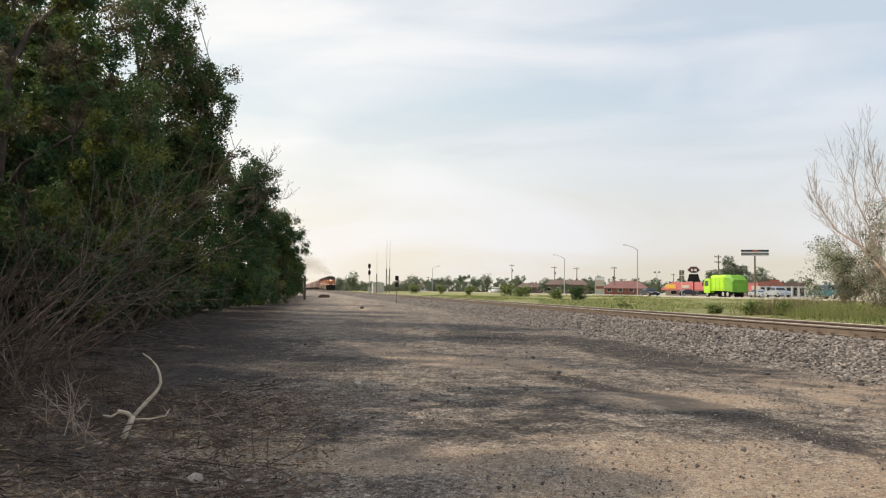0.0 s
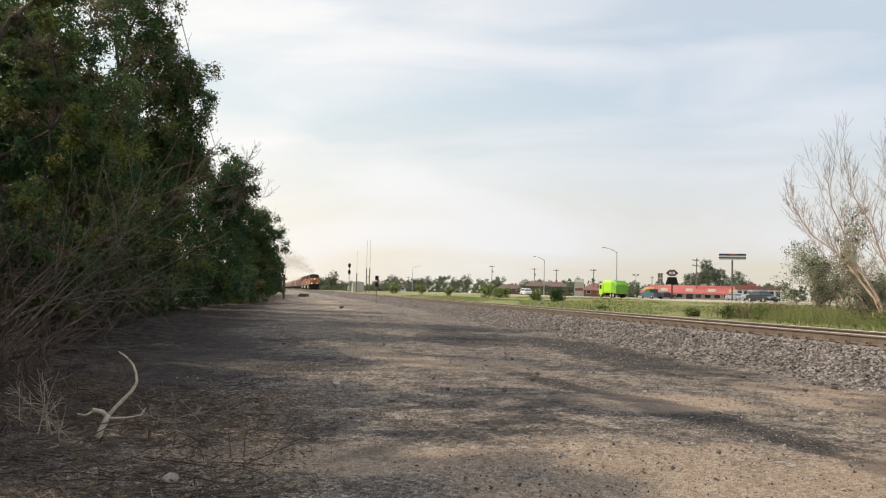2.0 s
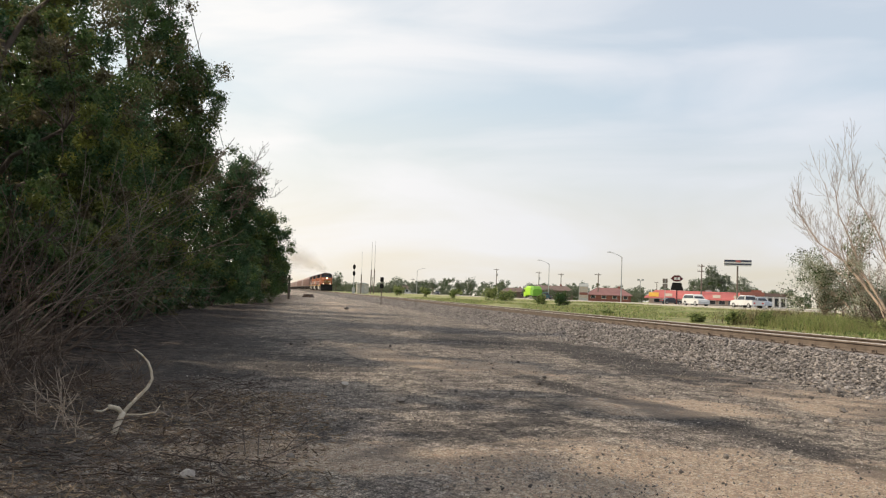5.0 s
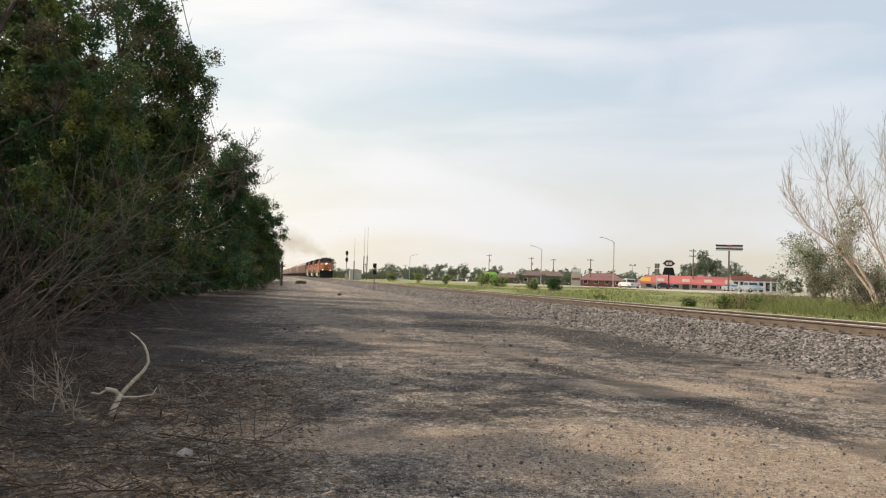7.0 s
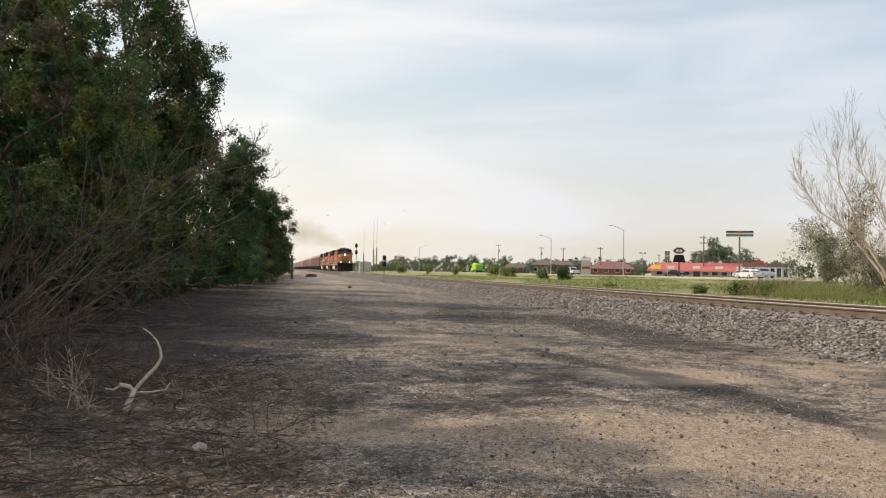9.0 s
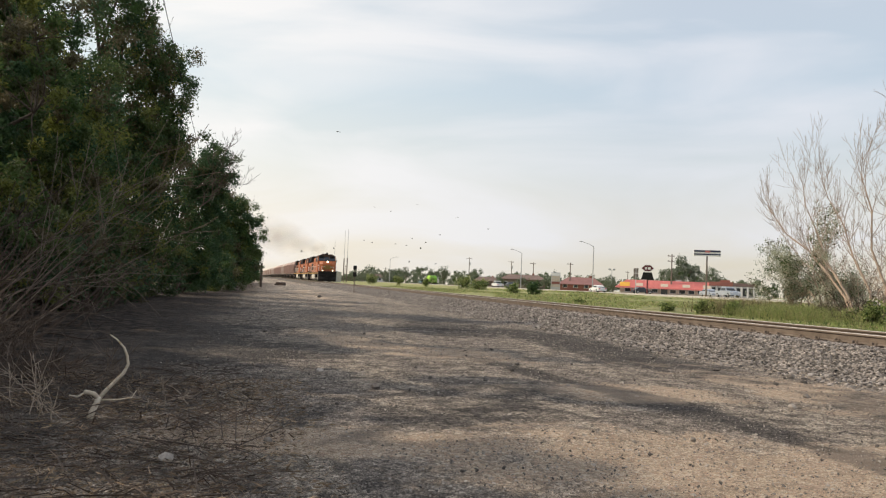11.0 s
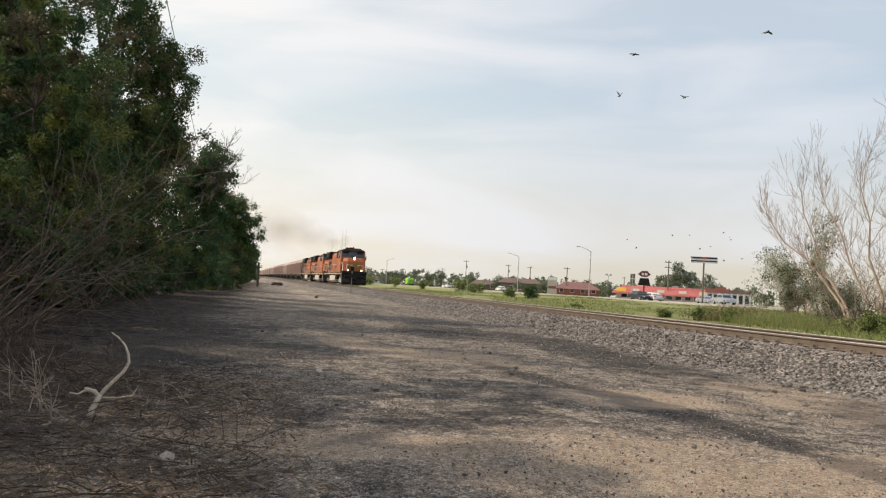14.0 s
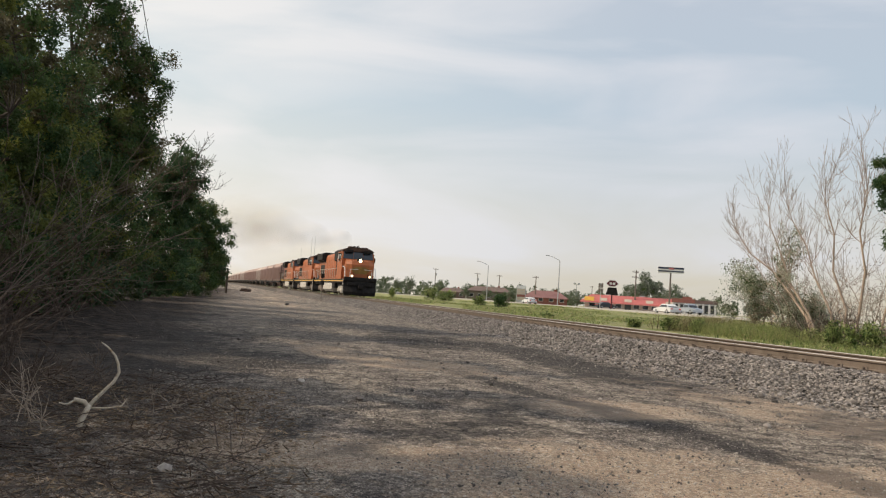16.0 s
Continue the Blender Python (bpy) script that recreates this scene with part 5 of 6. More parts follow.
for lx, ly, lh, ls in ((68.3, 155.5, 9.7, -1), (68.3, 203.8, 9.7, -1), (51.5, 330.0, 10.2, 1)):
    street_lamp(lx, ly, float(ground_z(lx, ly)), lh, ls)


def utility_pole(x, y, h, arms=1, turn=0.0, cans=False):
    z = float(ground_z(x, y))
    t = thing("utility_pole", "weathered wooden utility pole with crossarms", "utility pole", pose(x, y, z, 0, 0, turn), "utility poles")
    part("pole", Geo().tube([(0, 0, -0.3), (0, 0, h)], [0.20, 0.13], 8), M_POLE, t)
    for k in range(arms):
        a = part("crossarm", Geo().box(-1.35, 0.12, h - 0.55 - 1.25 * k, 1.35, 0.26, h - 0.40 - 1.25 * k, 0.02), M_POLE, t)
        for u in (-1.2, -0.6, 0.6, 1.2):
            part("insulator", Geo().tube([(u, 0.19, h - 0.4 - 1.25 * k), (u, 0.19, h - 0.18 - 1.25 * k)], [0.05, 0.07], 6), M_POLE, a)
    if cans:
        part("transformer", Geo().tube([(0.35, 0, h - 3.2), (0.35, 0, h - 2.2)], 0.3, 10), M_SILVER, t)
    return t


for a in ((95, 170.7, 9.8, 2, 28, False), (93, 230, 8.7, 1, 22, False), (96, 300, 10.8, 1, 18, True), (98.3, 280, 9.9, 1, 20, False), (86.3, 330, 12.4, 1, 15, True), (161, 330, 9.7, 1, 26, False), (70.5, 400, 8.6, 1, 10, False), (66, 440, 8.5, 1, 10, False), (46, 470, 9.0, 1, 6, False)):
    utility_pole(*a)


def flood_mast():
    x, y = 116.2, 250
    t = thing("flood_light_mast", "tall thin mast with paired flood lights", "mast", pose(x, y, float(ground_z(x, y))))
    part("pole", Geo().tube([(0, 0, 0), (0, 0, 7.6)], [0.12, 0.08], 8), M_SILVER, t)
    part("crossarm", Geo().box(-0.9, -0.05, 7.5, 0.9, 0.05, 7.6), M_SILVER, t)
    for s in (-0.8, 0.8):
        part("flood_light", Geo().box(s - 0.4, -0.2, 7.55, s + 0.4, 0.2, 8.1, 0.05), M_SILVER, t)


flood_mast()


def sign_face(t, name, outline, y0, y1, mat, label=""):
    return part(name, Geo().prism(outline, "y", y0, y1), mat, t, label)


def roadside_signs():
    turn = -27
    g0 = 0.9
    t = thing("restaurant_sign", "maroon diamond-shaped sign with pale rim over a dark panel", "sign", pose(76, 145.9, g0, 0, 0, turn))
    part("post", Geo().tube([(0, 0, 0), (0, 0, 3.3)], 0.14, 10), M_MAROON, t)
    sign_face(t, "panel", [(-1.25, 2.95), (1.25, 2.95), (0.85, 4.45), (-0.85, 4.45)], -0.16, 0.16, M_BLACK, "dark tapering letter panel")
    d = sign_face(t, "diamond", [(-1.3, 5.25), (-0.55, 4.62), (0.55, 4.62), (1.3, 5.25), (0.55, 5.98), (-0.55, 5.98)], -0.18, 0.18, M_WHITE, "pale rim")
    sign_face(d, "field", [(-1.18, 5.25), (-0.5, 4.72), (0.5, 4.72), (1.18, 5.25), (0.5, 5.88), (-0.5, 5.88)], -0.22, 0.22, M_MAROON, "maroon field")
    for x0, x1 in ((-0.55, -0.08), (0.08, 0.58)):
        sign_face(d, "emblem_bar", [(x0, 5.02), (x1, 5.02), (x1, 5.5), (x0, 5.5)], -0.24, 0.24, M_WHITE, "plain white emblem")
    t = thing("sign_back", "grey double road sign on a steel post", "sign", pose(74, 147.0, g0, 0, 0, turn))
    part("post", Geo().tube([(0, 0, 0), (0, 0, 5.2)], 0.07, 8), M_SILVER, t)
    for z0, z1 in ((3.3, 4.15), (4.25, 5.2)):
        part("plate", Geo().box(-0.48, -0.04, z0, 0.48, 0.0, z1, 0.01), M_POLE, t, "dull grey plate")
    t = thing("billboard", "dark blue and white board sign on a tall single post", "sign", pose(76, 124, g0, 0, 0, turn))
    part("post", Geo().tube([(0, 0, 0), (0, 0, 7.3)], [0.17, 0.14], 10), M_POLE, t)
    b = part("board", Geo().box(-2.25, -0.2, 7.15, 2.25, 0.2, 8.25, 0.04), M_WHITE, t, "pale board")
    navy = material("navy_paint", (0.03, 0.035, 0.07), (0.04, 0.045, 0.08), rough=0.5, scale=1, fine=10)
    part("upper_band", Geo().box(-2.22, -0.215, 7.88, 2.22, -0.19, 8.2), navy, b, "dark blue band")
    part("lower_band", Geo().box(-2.22, -0.215, 7.36, 2.22, -0.19, 7.60), navy, b, "dark blue band")
    part("emblem", Geo().box(-0.35, -0.225, 7.80, 0.45, -0.19, 8.12), M_RED, b, "plain red emblem")
    t = thing("pylon_sign", "tall white and red letter board beside a roof", "sign", pose(84.5, 220, g0, 0, 0, -20))
    part("frame", Geo().box(-1.35, -0.2, 0, 1.35, 0.2, 5.2, 0.05), M_SILVER, t)
    for k, m in enumerate((M_STUCCO, M_BRICK, M_STUCCO, M_STUCCO, M_WHITE)):
        part("panel", Geo().box(-1.2, -0.23, 0.9 + 0.84 * k, 1.2, -0.195, 1.66 + 0.84 * k, 0.01), m, t)
    t = thing("sign_back", "small white notice board on a post", "sign", pose(84, 327, g0, 0, 0, -15))
    part("post", Geo().tube([(0, 0, 0), (0, 0, 4)], 0.1, 8), M_SILVER, t)
    part("plate", Geo().box(-1.0, -0.06, 1.5, 1.0, 0.0, 4.4, 0.02), M_WHITE, t)


roadside_signs()


# ---------------------------------------------------------------- buildings
def windows(parent, face, items, glass=M_GLASS, frame_mat=M_WHITE, depth=0.06):
    """Windows on a wall that faces -y at y = face: (x0, x1, z0, z1)."""
    for x0, x1, z0, z1 in items:
        w = part("window", Geo().box(x0, face - depth, z0, x1, face + 0.02, z1, 0.02), frame_mat, parent, "pale window frame")
        part("pane", Geo().box(x0 + 0.09, face - depth - 0.012, z0 + 0.09, x1 - 0.09, face - depth + 0.004, z1 - 0.09), glass, w, "dark glass")


def restaurant():
    t = thing("restaurant", "long low restaurant with a bright red mansard roof", "building", pose(94.0, 171.0, 0.9, 0, 0, -28.5))
    wall = part("wall", Geo().box(-10.9, 0, -0.3, 11.2, 11, 1.55, 0.03), M_STUCCO, t, "cream wall")
    windows(wall, 0, [(-9.8 + 2.1 * k, -8.3 + 2.1 * k, 0.35, 1.35) for k in range(10) if k != 4])
    part("door", Geo().box(-1.3, -0.08, -0.2, 0.2, 0.03, 1.4, 0.02), M_GLASS, wall, "dark glass door")
    ring = lambda x0, x1, y0, y1, z: [(x0, y0, z), (x1, y0, z), (x1, y1, z), (x0, y1, z)]
    roof = part("roof", Geo().loft([ring(-12.0, 11.6, -1.2, 12.2, 1.35), ring(-11.9, 11.6, -1.1, 12.1, 1.6), ring(-9.4, 11.4, 1.0, 10.0, 3.35)]), M_RED, t, "bright red metal roof")

    def sheet(x0, x1, a, b, m, lab):
        at = lambda q: -1.1 + 2.1 * (q - 1.6) / 1.75
        part("roof_sign", Geo().loft([[(x, at(q) + d, q) for x, q in ((x0, a), (x1, a), (x1, b), (x0, b))] for d in (-0.14, 0.1)]), m, roof, lab)

    sheet(-10.9, -8.6, 1.75, 2.75, M_YELLOW, "plain orange-yellow roof panel")
    for x0 in (-7.2, -1.4, 3.6, 8.2):
        sheet(x0, x0 + 1.7, 1.9, 2.6, M_STUCCO, "plain pale roof sign")
    for k in range(18):
        x = -9.0 + 1.18 * k
        part("seam", Geo().tube([(x, -1.12, 1.62), (x, 0.98, 3.36)], 0.035, 5), M_RED, roof)
    part("vent", Geo().box(2.0, 4.0, 3.3, 3.4, 5.4, 3.75, 0.05), M_SILVER, t)
    t = thing("shop", "grey storefront with white columns and brick parapet", "building", pose(103.0, 158.0, 0.9, 0, 0, -32.5))
    wall = part("wall", Geo().box(-4.7, 0, -0.3, 4.9, 9, 3.0, 0.03), M_SILVER, t, "grey wall")
    part("parapet", Geo().box(0.2, -0.4, 2.55, 5.1, 9.2, 3.3, 0.05), M_SHINGLE, t, "dark brown parapet")
    part("gable", Geo().box(-4.9, -0.5, 2.55, 0.2, 9.1, 3.45, 0.05), M_BRICK, t, "brick red raised parapet")
    part("roof_unit", Geo().box(-2.6, 2, 3.45, -0.4, 4, 3.95, 0.05), M_BRICK, t)
    windows(wall, 0, [(-4.4 + 1.32 * k, -3.4 + 1.32 * k, 0.3, 2.3) for k in range(7)])
    for k in range(8):
        part("column", Geo().box(-4.6 + 1.32 * k - 0.1, -0.4, -0.2, -4.6 + 1.32 * k + 0.1, -0.15, 2.55, 0.03), M_WHITE, t, "white column")


restaurant()


def gable_house(name, label, x, y, turn, w, d, h, roof_h, wall_mat, roof_mat, wins=3, over=0.5):
    t = thing(name, label, "building", pose(x, y, float(ground_z(x, y)), 0, 0, turn))
    wall = part("wall", Geo().box(-w / 2, -d / 2, -0.4, w / 2, d / 2, h, 0.03), wall_mat, t)
    r = part("roof", Geo().loft([[(-w / 2 - over, -d / 2 - over, h - 0.05), (w / 2 + over, -d / 2 - over, h - 0.05), (w / 2 + over, d / 2 + over, h - 0.05), (-w / 2 - over, d / 2 + over, h - 0.05)],
                                 [(-w / 2 - over, -d / 2 - over, h + 0.15), (w / 2 + over, -d / 2 - over, h + 0.15), (w / 2 + over, d / 2 + over, h + 0.15), (-w / 2 - over, d / 2 + over, h + 0.15)],
                                 [(-w / 2 + d * 0.25, -0.2, h + roof_h), (w / 2 - d * 0.25, -0.2, h + roof_h), (w / 2 - d * 0.25, 0.2, h + roof_h), (-w / 2 + d * 0.25, 0.2, h + roof_h)]]), roof_mat, t)
    part("chimney", Geo().box(w * 0.2, -0.4, h + roof_h * 0.5, w * 0.2 + 0.7, 0.4, h + roof_h + 0.6, 0.03), M_BRICK, r)
    for k in range(wins):
        u = -w / 2 + (k + 0.5) * w / wins
        f = part("window", Geo().box(u - 0.7, -d / 2 - 0.05, 0.9, u + 0.7, -d / 2 + 0.03, 2.2, 0.02), M_WHITE, wall)
        part("pane", Geo().box(u - 0.6, -d / 2 - 0.062, 1.0, u + 0.6, -d / 2 - 0.046, 2.1), M_GLASS, f)


gable_house("motel", "low brown building with a tiled roof", 88.5, 262, -20, 15, 9, 3.0, 1.8, M_POLE, M_SHINGLE, 5)
gable_house("diner", "low building with a wide dull pink roof", 97.5, 232, -22, 13, 11, 1.9, 2.4, M_BRICK, material("pink_roof", (0.26, 0.13, 0.12), (0.22, 0.11, 0.10), rough=0.8, scale=0.6, fine=9), 4)
gable_house("house", "dark roofed house among trees", 95, 332, -15, 11, 9, 2.4, 2.0, M_SHINGLE, M_SHINGLE, 3)
gable_house("house", "brown roofed house among trees", 124, 300, -22, 14, 10, 2.6, 2.2, M_STUCCO, M_SHINGLE, 3)
gable_house("house", "pale house far behind the trees", 60, 420, -8, 10, 8, 2.5, 1.9, M_WHITE, M_SHINGLE, 3)


# ---------------------------------------------------------------- things beside the railway
def railside():
    def z(x, y):
        return float(ground_z(x, y))

    def signal(x, y, h):
        t = thing("railway_signal", "tall railway signal mast with black lamp heads", "railway signal", pose(x, y, z(x, y)))
        part("mast", Geo().tube([(0, 0, -0.2), (0, 0, h)], 0.09, 8), M_SILVER, t)
        for k, zz in enumerate((h - 0.55, h - 2.2)):
            hd = part("lamp_head", Geo().loft([[(0.36 * math.cos(a), y0, zz + 0.62 * math.sin(a)) for a in (2 * math.pi * j / 14 for j in range(14))] for y0 in (-0.28, -0.22)]), M_BLACK, t, "black backing shield")
            part("hood", Geo().tube([(0, -0.26, zz + 0.2), (0, -0.55, zz + 0.18)], [0.14, 0.13], 10), M_BLACK, hd)
        part("cabinet", Geo().box(-0.3, 0.2, 0, 0.45, 0.7, 1.6, 0.03), M_SILVER, t)
        part("ladder", Geo().tube([(0.18, 0.1, 0), (0.18, 0.1, h - 0.3)], 0.025, 5), M_SILVER, t)

    signal(15.3, 200, 7.4)
    t = thing("relay_hut", "pale metal relay hut beside the track", "hut", pose(18.0, 205, z(18, 205), 0, 0, 3))
    part("wall", Geo().box(-1.5, -1.2, 0, 1.5, 1.2, 2.5, 0.03), M_TANK, t)
    part("roof", Geo().prism([(-1.65, 2.5), (1.65, 2.5), (0, 2.85)], "y", -1.3, 1.3), M_SILVER, t)
    part("door", Geo().box(-0.5, -1.24, 0.1, 0.4, -1.195, 2.1, 0.01), M_SILVER, t)
    for x, y, h, r in ((19.5, 198, 13.2, 0.06), (20.4, 199, 13.6, 0.06), (17.3, 201, 10.6, 0.05)):
        t = thing("antenna_mast", "thin whip antenna on a thicker post", "antenna", pose(x, y, z(x, y)), "antenna masts")
        part("post", Geo().tube([(0, 0, 0), (0, 0, h * 0.46)], 0.14, 8), M_POLE, t)
        part("whip", Geo().tube([(0, 0, h * 0.46), (0, 0, h)], [r, r * 0.6], 6), M_SILVER, t)
    t = thing("marker_post", "slim dark marker post with small plates at the ballast", "post", pose(8.45, 70, z(8.45, 70)))
    part("post", Geo().tube([(0, 0, -0.1), (0, 0, 2.4)], 0.045, 8), M_POLE, t)
    for zz in (1.5, 2.1):
        part("plate", Geo().box(-0.16, -0.08, zz, 0.16, -0.05, zz + 0.38, 0.01), M_BLACK, t)
    t = thing("wooden_post", "dark weathered wooden post at the lot's edge", "post", pose(0.2, 85, z(0.2, 85)))
    part("post", Geo().tube([(0, 0, -0.2), (0, 0, 2.6)], [0.13, 0.11], 8), M_BARK, t)
    t = thing("tie_stack", "flat stack of old dark railway ties", "timber stack", pose(2.6, 108, z(2.6, 108) + 0.02, 0, 0, 80))
    for k in range(4):
        part("timber", Geo().box(-1.3, -0.6 + 0.3 * k, 0, 1.3, -0.34 + 0.3 * k, 0.2, 0.01), M_TIE, t)
    for k in range(3):
        part("timber", Geo().box(-1.25, -0.5 + 0.32 * k, 0.2, 1.3, -0.22 + 0.32 * k, 0.4, 0.01), M_TIE, t)


railside()


def overhead_wire():
    g = Geo()
    pts = []
    for i in range(25):
        k = i / 24
        pts.append((-1.90 - 3.6 * k, 10 + 90 * k, 9.4 + 1.5 * k - 1.6 * math.sin(math.pi * k)))
    g.tube(pts, 0.012, 4)
    t = tagged(part("overhead_wire", g, M_BLACK), "thin dark overhead wire above the trees", "wire")


overhead_wire()


# ---------------------------------------------------------------- vegetation beyond the track
def right_trees():
    z = float(ground_z(24, 27))
    # tall stems by their course (along the track and up), each with its boughs
    rng = np.random.default_rng(41)
    t = thing("bare_tree", "leafless tree with several tall tan stems", "tree", pose(24, 26.8, z))
    for way, r in (([(0.1, -0.2), (1.0, 1.3), (2.1, 2.6), (3.4, 3.9), (4.8, 5.0), (6.0, 6.0), (6.6, 6.9)], 0.15), ([(0.0, -0.2), (0.9, 1.5), (2.0, 3.2), (2.9, 5.0), (3.6, 6.6), (4.0, 8.0)], 0.15),
                   ([(-0.5, -0.2), (-0.2, 1.6), (0.4, 3.5), (1.2, 5.2), (2.0, 6.8), (2.5, 8.0)], 0.13), ([(-1.1, -0.2), (-0.9, 1.8), (-0.5, 3.8), (-0.2, 5.8), (0.2, 7.6), (0.3, 9.0)], 0.14),
                   ([(-1.5, -0.2), (-1.7, 1.8), (-1.8, 3.8), (-1.6, 5.8), (-1.7, 7.4), (-1.8, 8.9)], 0.15), ([(-2.3, -0.2), (-2.6, 1.8), (-2.9, 3.8), (-3.2, 6.0), (-3.2, 8.2)], 0.13),
                   ([(-3.4, -0.2), (-3.9, 1.8), (-4.2, 3.8), (-4.3, 6.0), (-4.7, 8.0)], 0.12), ([(0.4, -0.2), (1.6, 1.0), (2.6, 2.4), (3.6, 3.0), (4.6, 3.5)], 0.08)):
        pts = [Vector((rng.normal(0, 0.12) + 0.1 * abs(a), a * 1.08, b * 0.77 if b > 0 else b)) for a, b in way]
        r *= 0.46
        rad = [max(0.012, r * (1 - 0.9 * k / (len(pts) - 1))) for k in range(len(pts))]
        out, tips = [(pts, rad, 3)], []
        for k in range(2, len(pts)):
            for _ in range(4 if k > 2 else 2):
                f = rng.uniform(0, 1)
                p = pts[k - 1].lerp(pts[k], f)
                d = (pts[k] - pts[k - 1]).normalized()
                h = d + Vector((rng.normal(0, 0.45), rng.normal(0, 0.55), 0.25))
                grow(rng, p, h, rng.uniform(0.9, 1.75), max(0.012, rad[k - 1] * 0.42), 2, out, tips, 0.30, 0.16, (2, 4), 0.62, 0.0055)
        part("stem", wood_geo(out), M_BARE, t, smooth=True)
    mats = (M_LEAF_GREY, M_LEAF, M_LEAF_BROWN)
    for x, y, h, n, seed in ((24.9, 29.9, 5.9, 17000, 44), (25.2, 32.4, 3.4, 4500, 45), (25.2, 29.6, 3.0, 2500, 46)):
        st = [((0, 0, -0.1), (-0.1, 0.3, 1), h * 0.42, 0.10), ((0, 0.1, -0.1), (-0.2, -0.4, 1), h * 0.38, 0.08), ((0, -0.1, -0.1), (0.3, 0.5, 0.8), h * 0.4, 0.07)]
        tree("olive_tree", "small grey-green tree with dry twigs", "tree", seed, pose(x, y, float(ground_z(x, y))), st, 3, n, 0.085, 0.17, mats, (0.74, 0.20, 0.06), M_BARE, up=0.1, wander=0.3, slim=0.25, group="small grey-green trees", min_r=0.008)
    lobed_tree("tree", "leafy dark green tree beside the track", 47, (24.2, 22.4), [(23.7, 22.9, 6.6, 1.0), (24.0, 22.4, 5.4, 1.2), (24.4, 21.6, 7.4, 1.5), (23.9, 22.7, 4.3, 0.8)], 26000, 0.12, (M_LEAF, M_LEAF_DARK), (0.7, 0.3), M_BARE, 0.09)
    for x, y, h, n, seed in ((26.0, 16.5, 7.0, 12000, 48),):
        st = [((0, 0, -0.1), (0.0, 0.0, 1), h * 0.40, 0.12), ((0, 0.1, 0.9), (-0.3, 0.4, 0.8), h * 0.2, 0.07), ((0, -0.1, 0.9), (-0.3, -0.5, 0.8), h * 0.2, 0.07)]
        tree("tree", "leafy dark green tree beside the track", "tree", seed, pose(x, y, float(ground_z(x, y))), st, 3, n, 0.12, 0.22, (M_LEAF, M_LEAF_DARK), (0.7, 0.3), M_BARE, up=0.15, wander=0.25, slim=0.28, min_r=0.008)
    # scrub thicket behind, without leaves
    rng = np.random.default_rng(50)
    for k in range(14):
        x, y = 27.0 + rng.uniform(-1.5, 3.5), 17 + 1.3 * k + rng.uniform(-1, 1)
        st = [((rng.normal(0, 0.4), rng.normal(0, 0.4), -0.1), (rng.normal(0, 0.35), rng.normal(0, 0.35), 1), rng.uniform(1.5, 2.6), 0.035) for _ in range(7)]
        tree("thicket", "tangled leafless scrub under the trees", "shrub", 60 + k, pose(x, y, float(ground_z(x, y))), st, 2, 260, 0.07, 0.2, (M_LEAF_BROWN, M_LEAF_GREY), (0.6, 0.4), M_BARE, up=0.05, wander=0.3, group="leafless scrub", min_r=0.007)


right_trees()


def right_scrub():
    rng = np.random.default_rng(55)
    for k, (x, y) in enumerate(((22.9, 27.2), (23.1, 26.0), (23.0, 24.8), (23.3, 23.6), (23.9, 22.0), (24.6, 27.8), (24.8, 25.4))):
        st = [((rng.normal(0, 0.3), rng.normal(0, 0.3), -0.05), (rng.normal(0, 0.6), rng.normal(0, 0.6), 0.9), rng.uniform(0.5, 1.0), 0.014) for _ in range(9)]
        tree("dead_brush", "low dark tangle of dead stems beneath the bare tree", "shrub", 560 + k, pose(x, y, float(ground_z(x, y))), st, 2, 0, 0, 0, (M_LEAF_BROWN,), (1,), M_DEAD, up=0.03, wander=0.25, kids=(2, 4), group="dead brush by the track", min_r=0.006)


right_scrub()


def shrub(name, label, x, y, h, n, leaf, seed, mats, shares, group=""):
    rng = np.random.default_rng(seed)
    st = [((rng.normal(0, 0.12 * h), rng.normal(0, 0.12 * h), -0.05), (rng.normal(0, 0.4), rng.normal(0, 0.4), 1), h * rng.uniform(0.4, 0.55), 0.02 * h) for _ in range(6)]
    return tree(name, label, "shrub", seed, pose(x, y, float(ground_z(x, y))), st, 2, n, leaf, 0.11 * h, mats, shares, M_BARK, up=0.1, wander=0.3, slim=0.3, group=group)


GREEN = (M_GRASS, M_LEAF)
for i, (x, y, h, n, leaf) in enumerate(((30.0, 83.5, 1.75, 2500, 0.16), (29.5, 89.0, 1.3, 1600, 0.16), (33, 118, 1.9, 900, 0.26), (33, 127, 2.4, 900, 0.28), (31, 150, 2.0, 700, 0.3), (28, 165, 2.2, 700, 0.3), (24, 178, 2.6, 800, 0.3),
                                       (20.8, 33.2, 0.7, 2000, 0.08), (20.6, 36.0, 0.55, 1200, 0.09), (21.4, 31.6, 0.7, 1800, 0.08), (22.5, 24.6, 1.1, 2000, 0.09), (19.6, 45.0, 0.5, 700, 0.09), (22.0, 22.5, 1.0, 1800, 0.09))):
    n, leaf = (n, leaf) if y < 100 else (n * 3, leaf * 0.62)
    shrub("bush", "green leafy bush growing in the rough grass", x, y, h, n, leaf, 100 + i, GREEN if i != 0 else (M_LEAF, M_LEAF_DARK), (0.6, 0.4), "bushes in the grass")


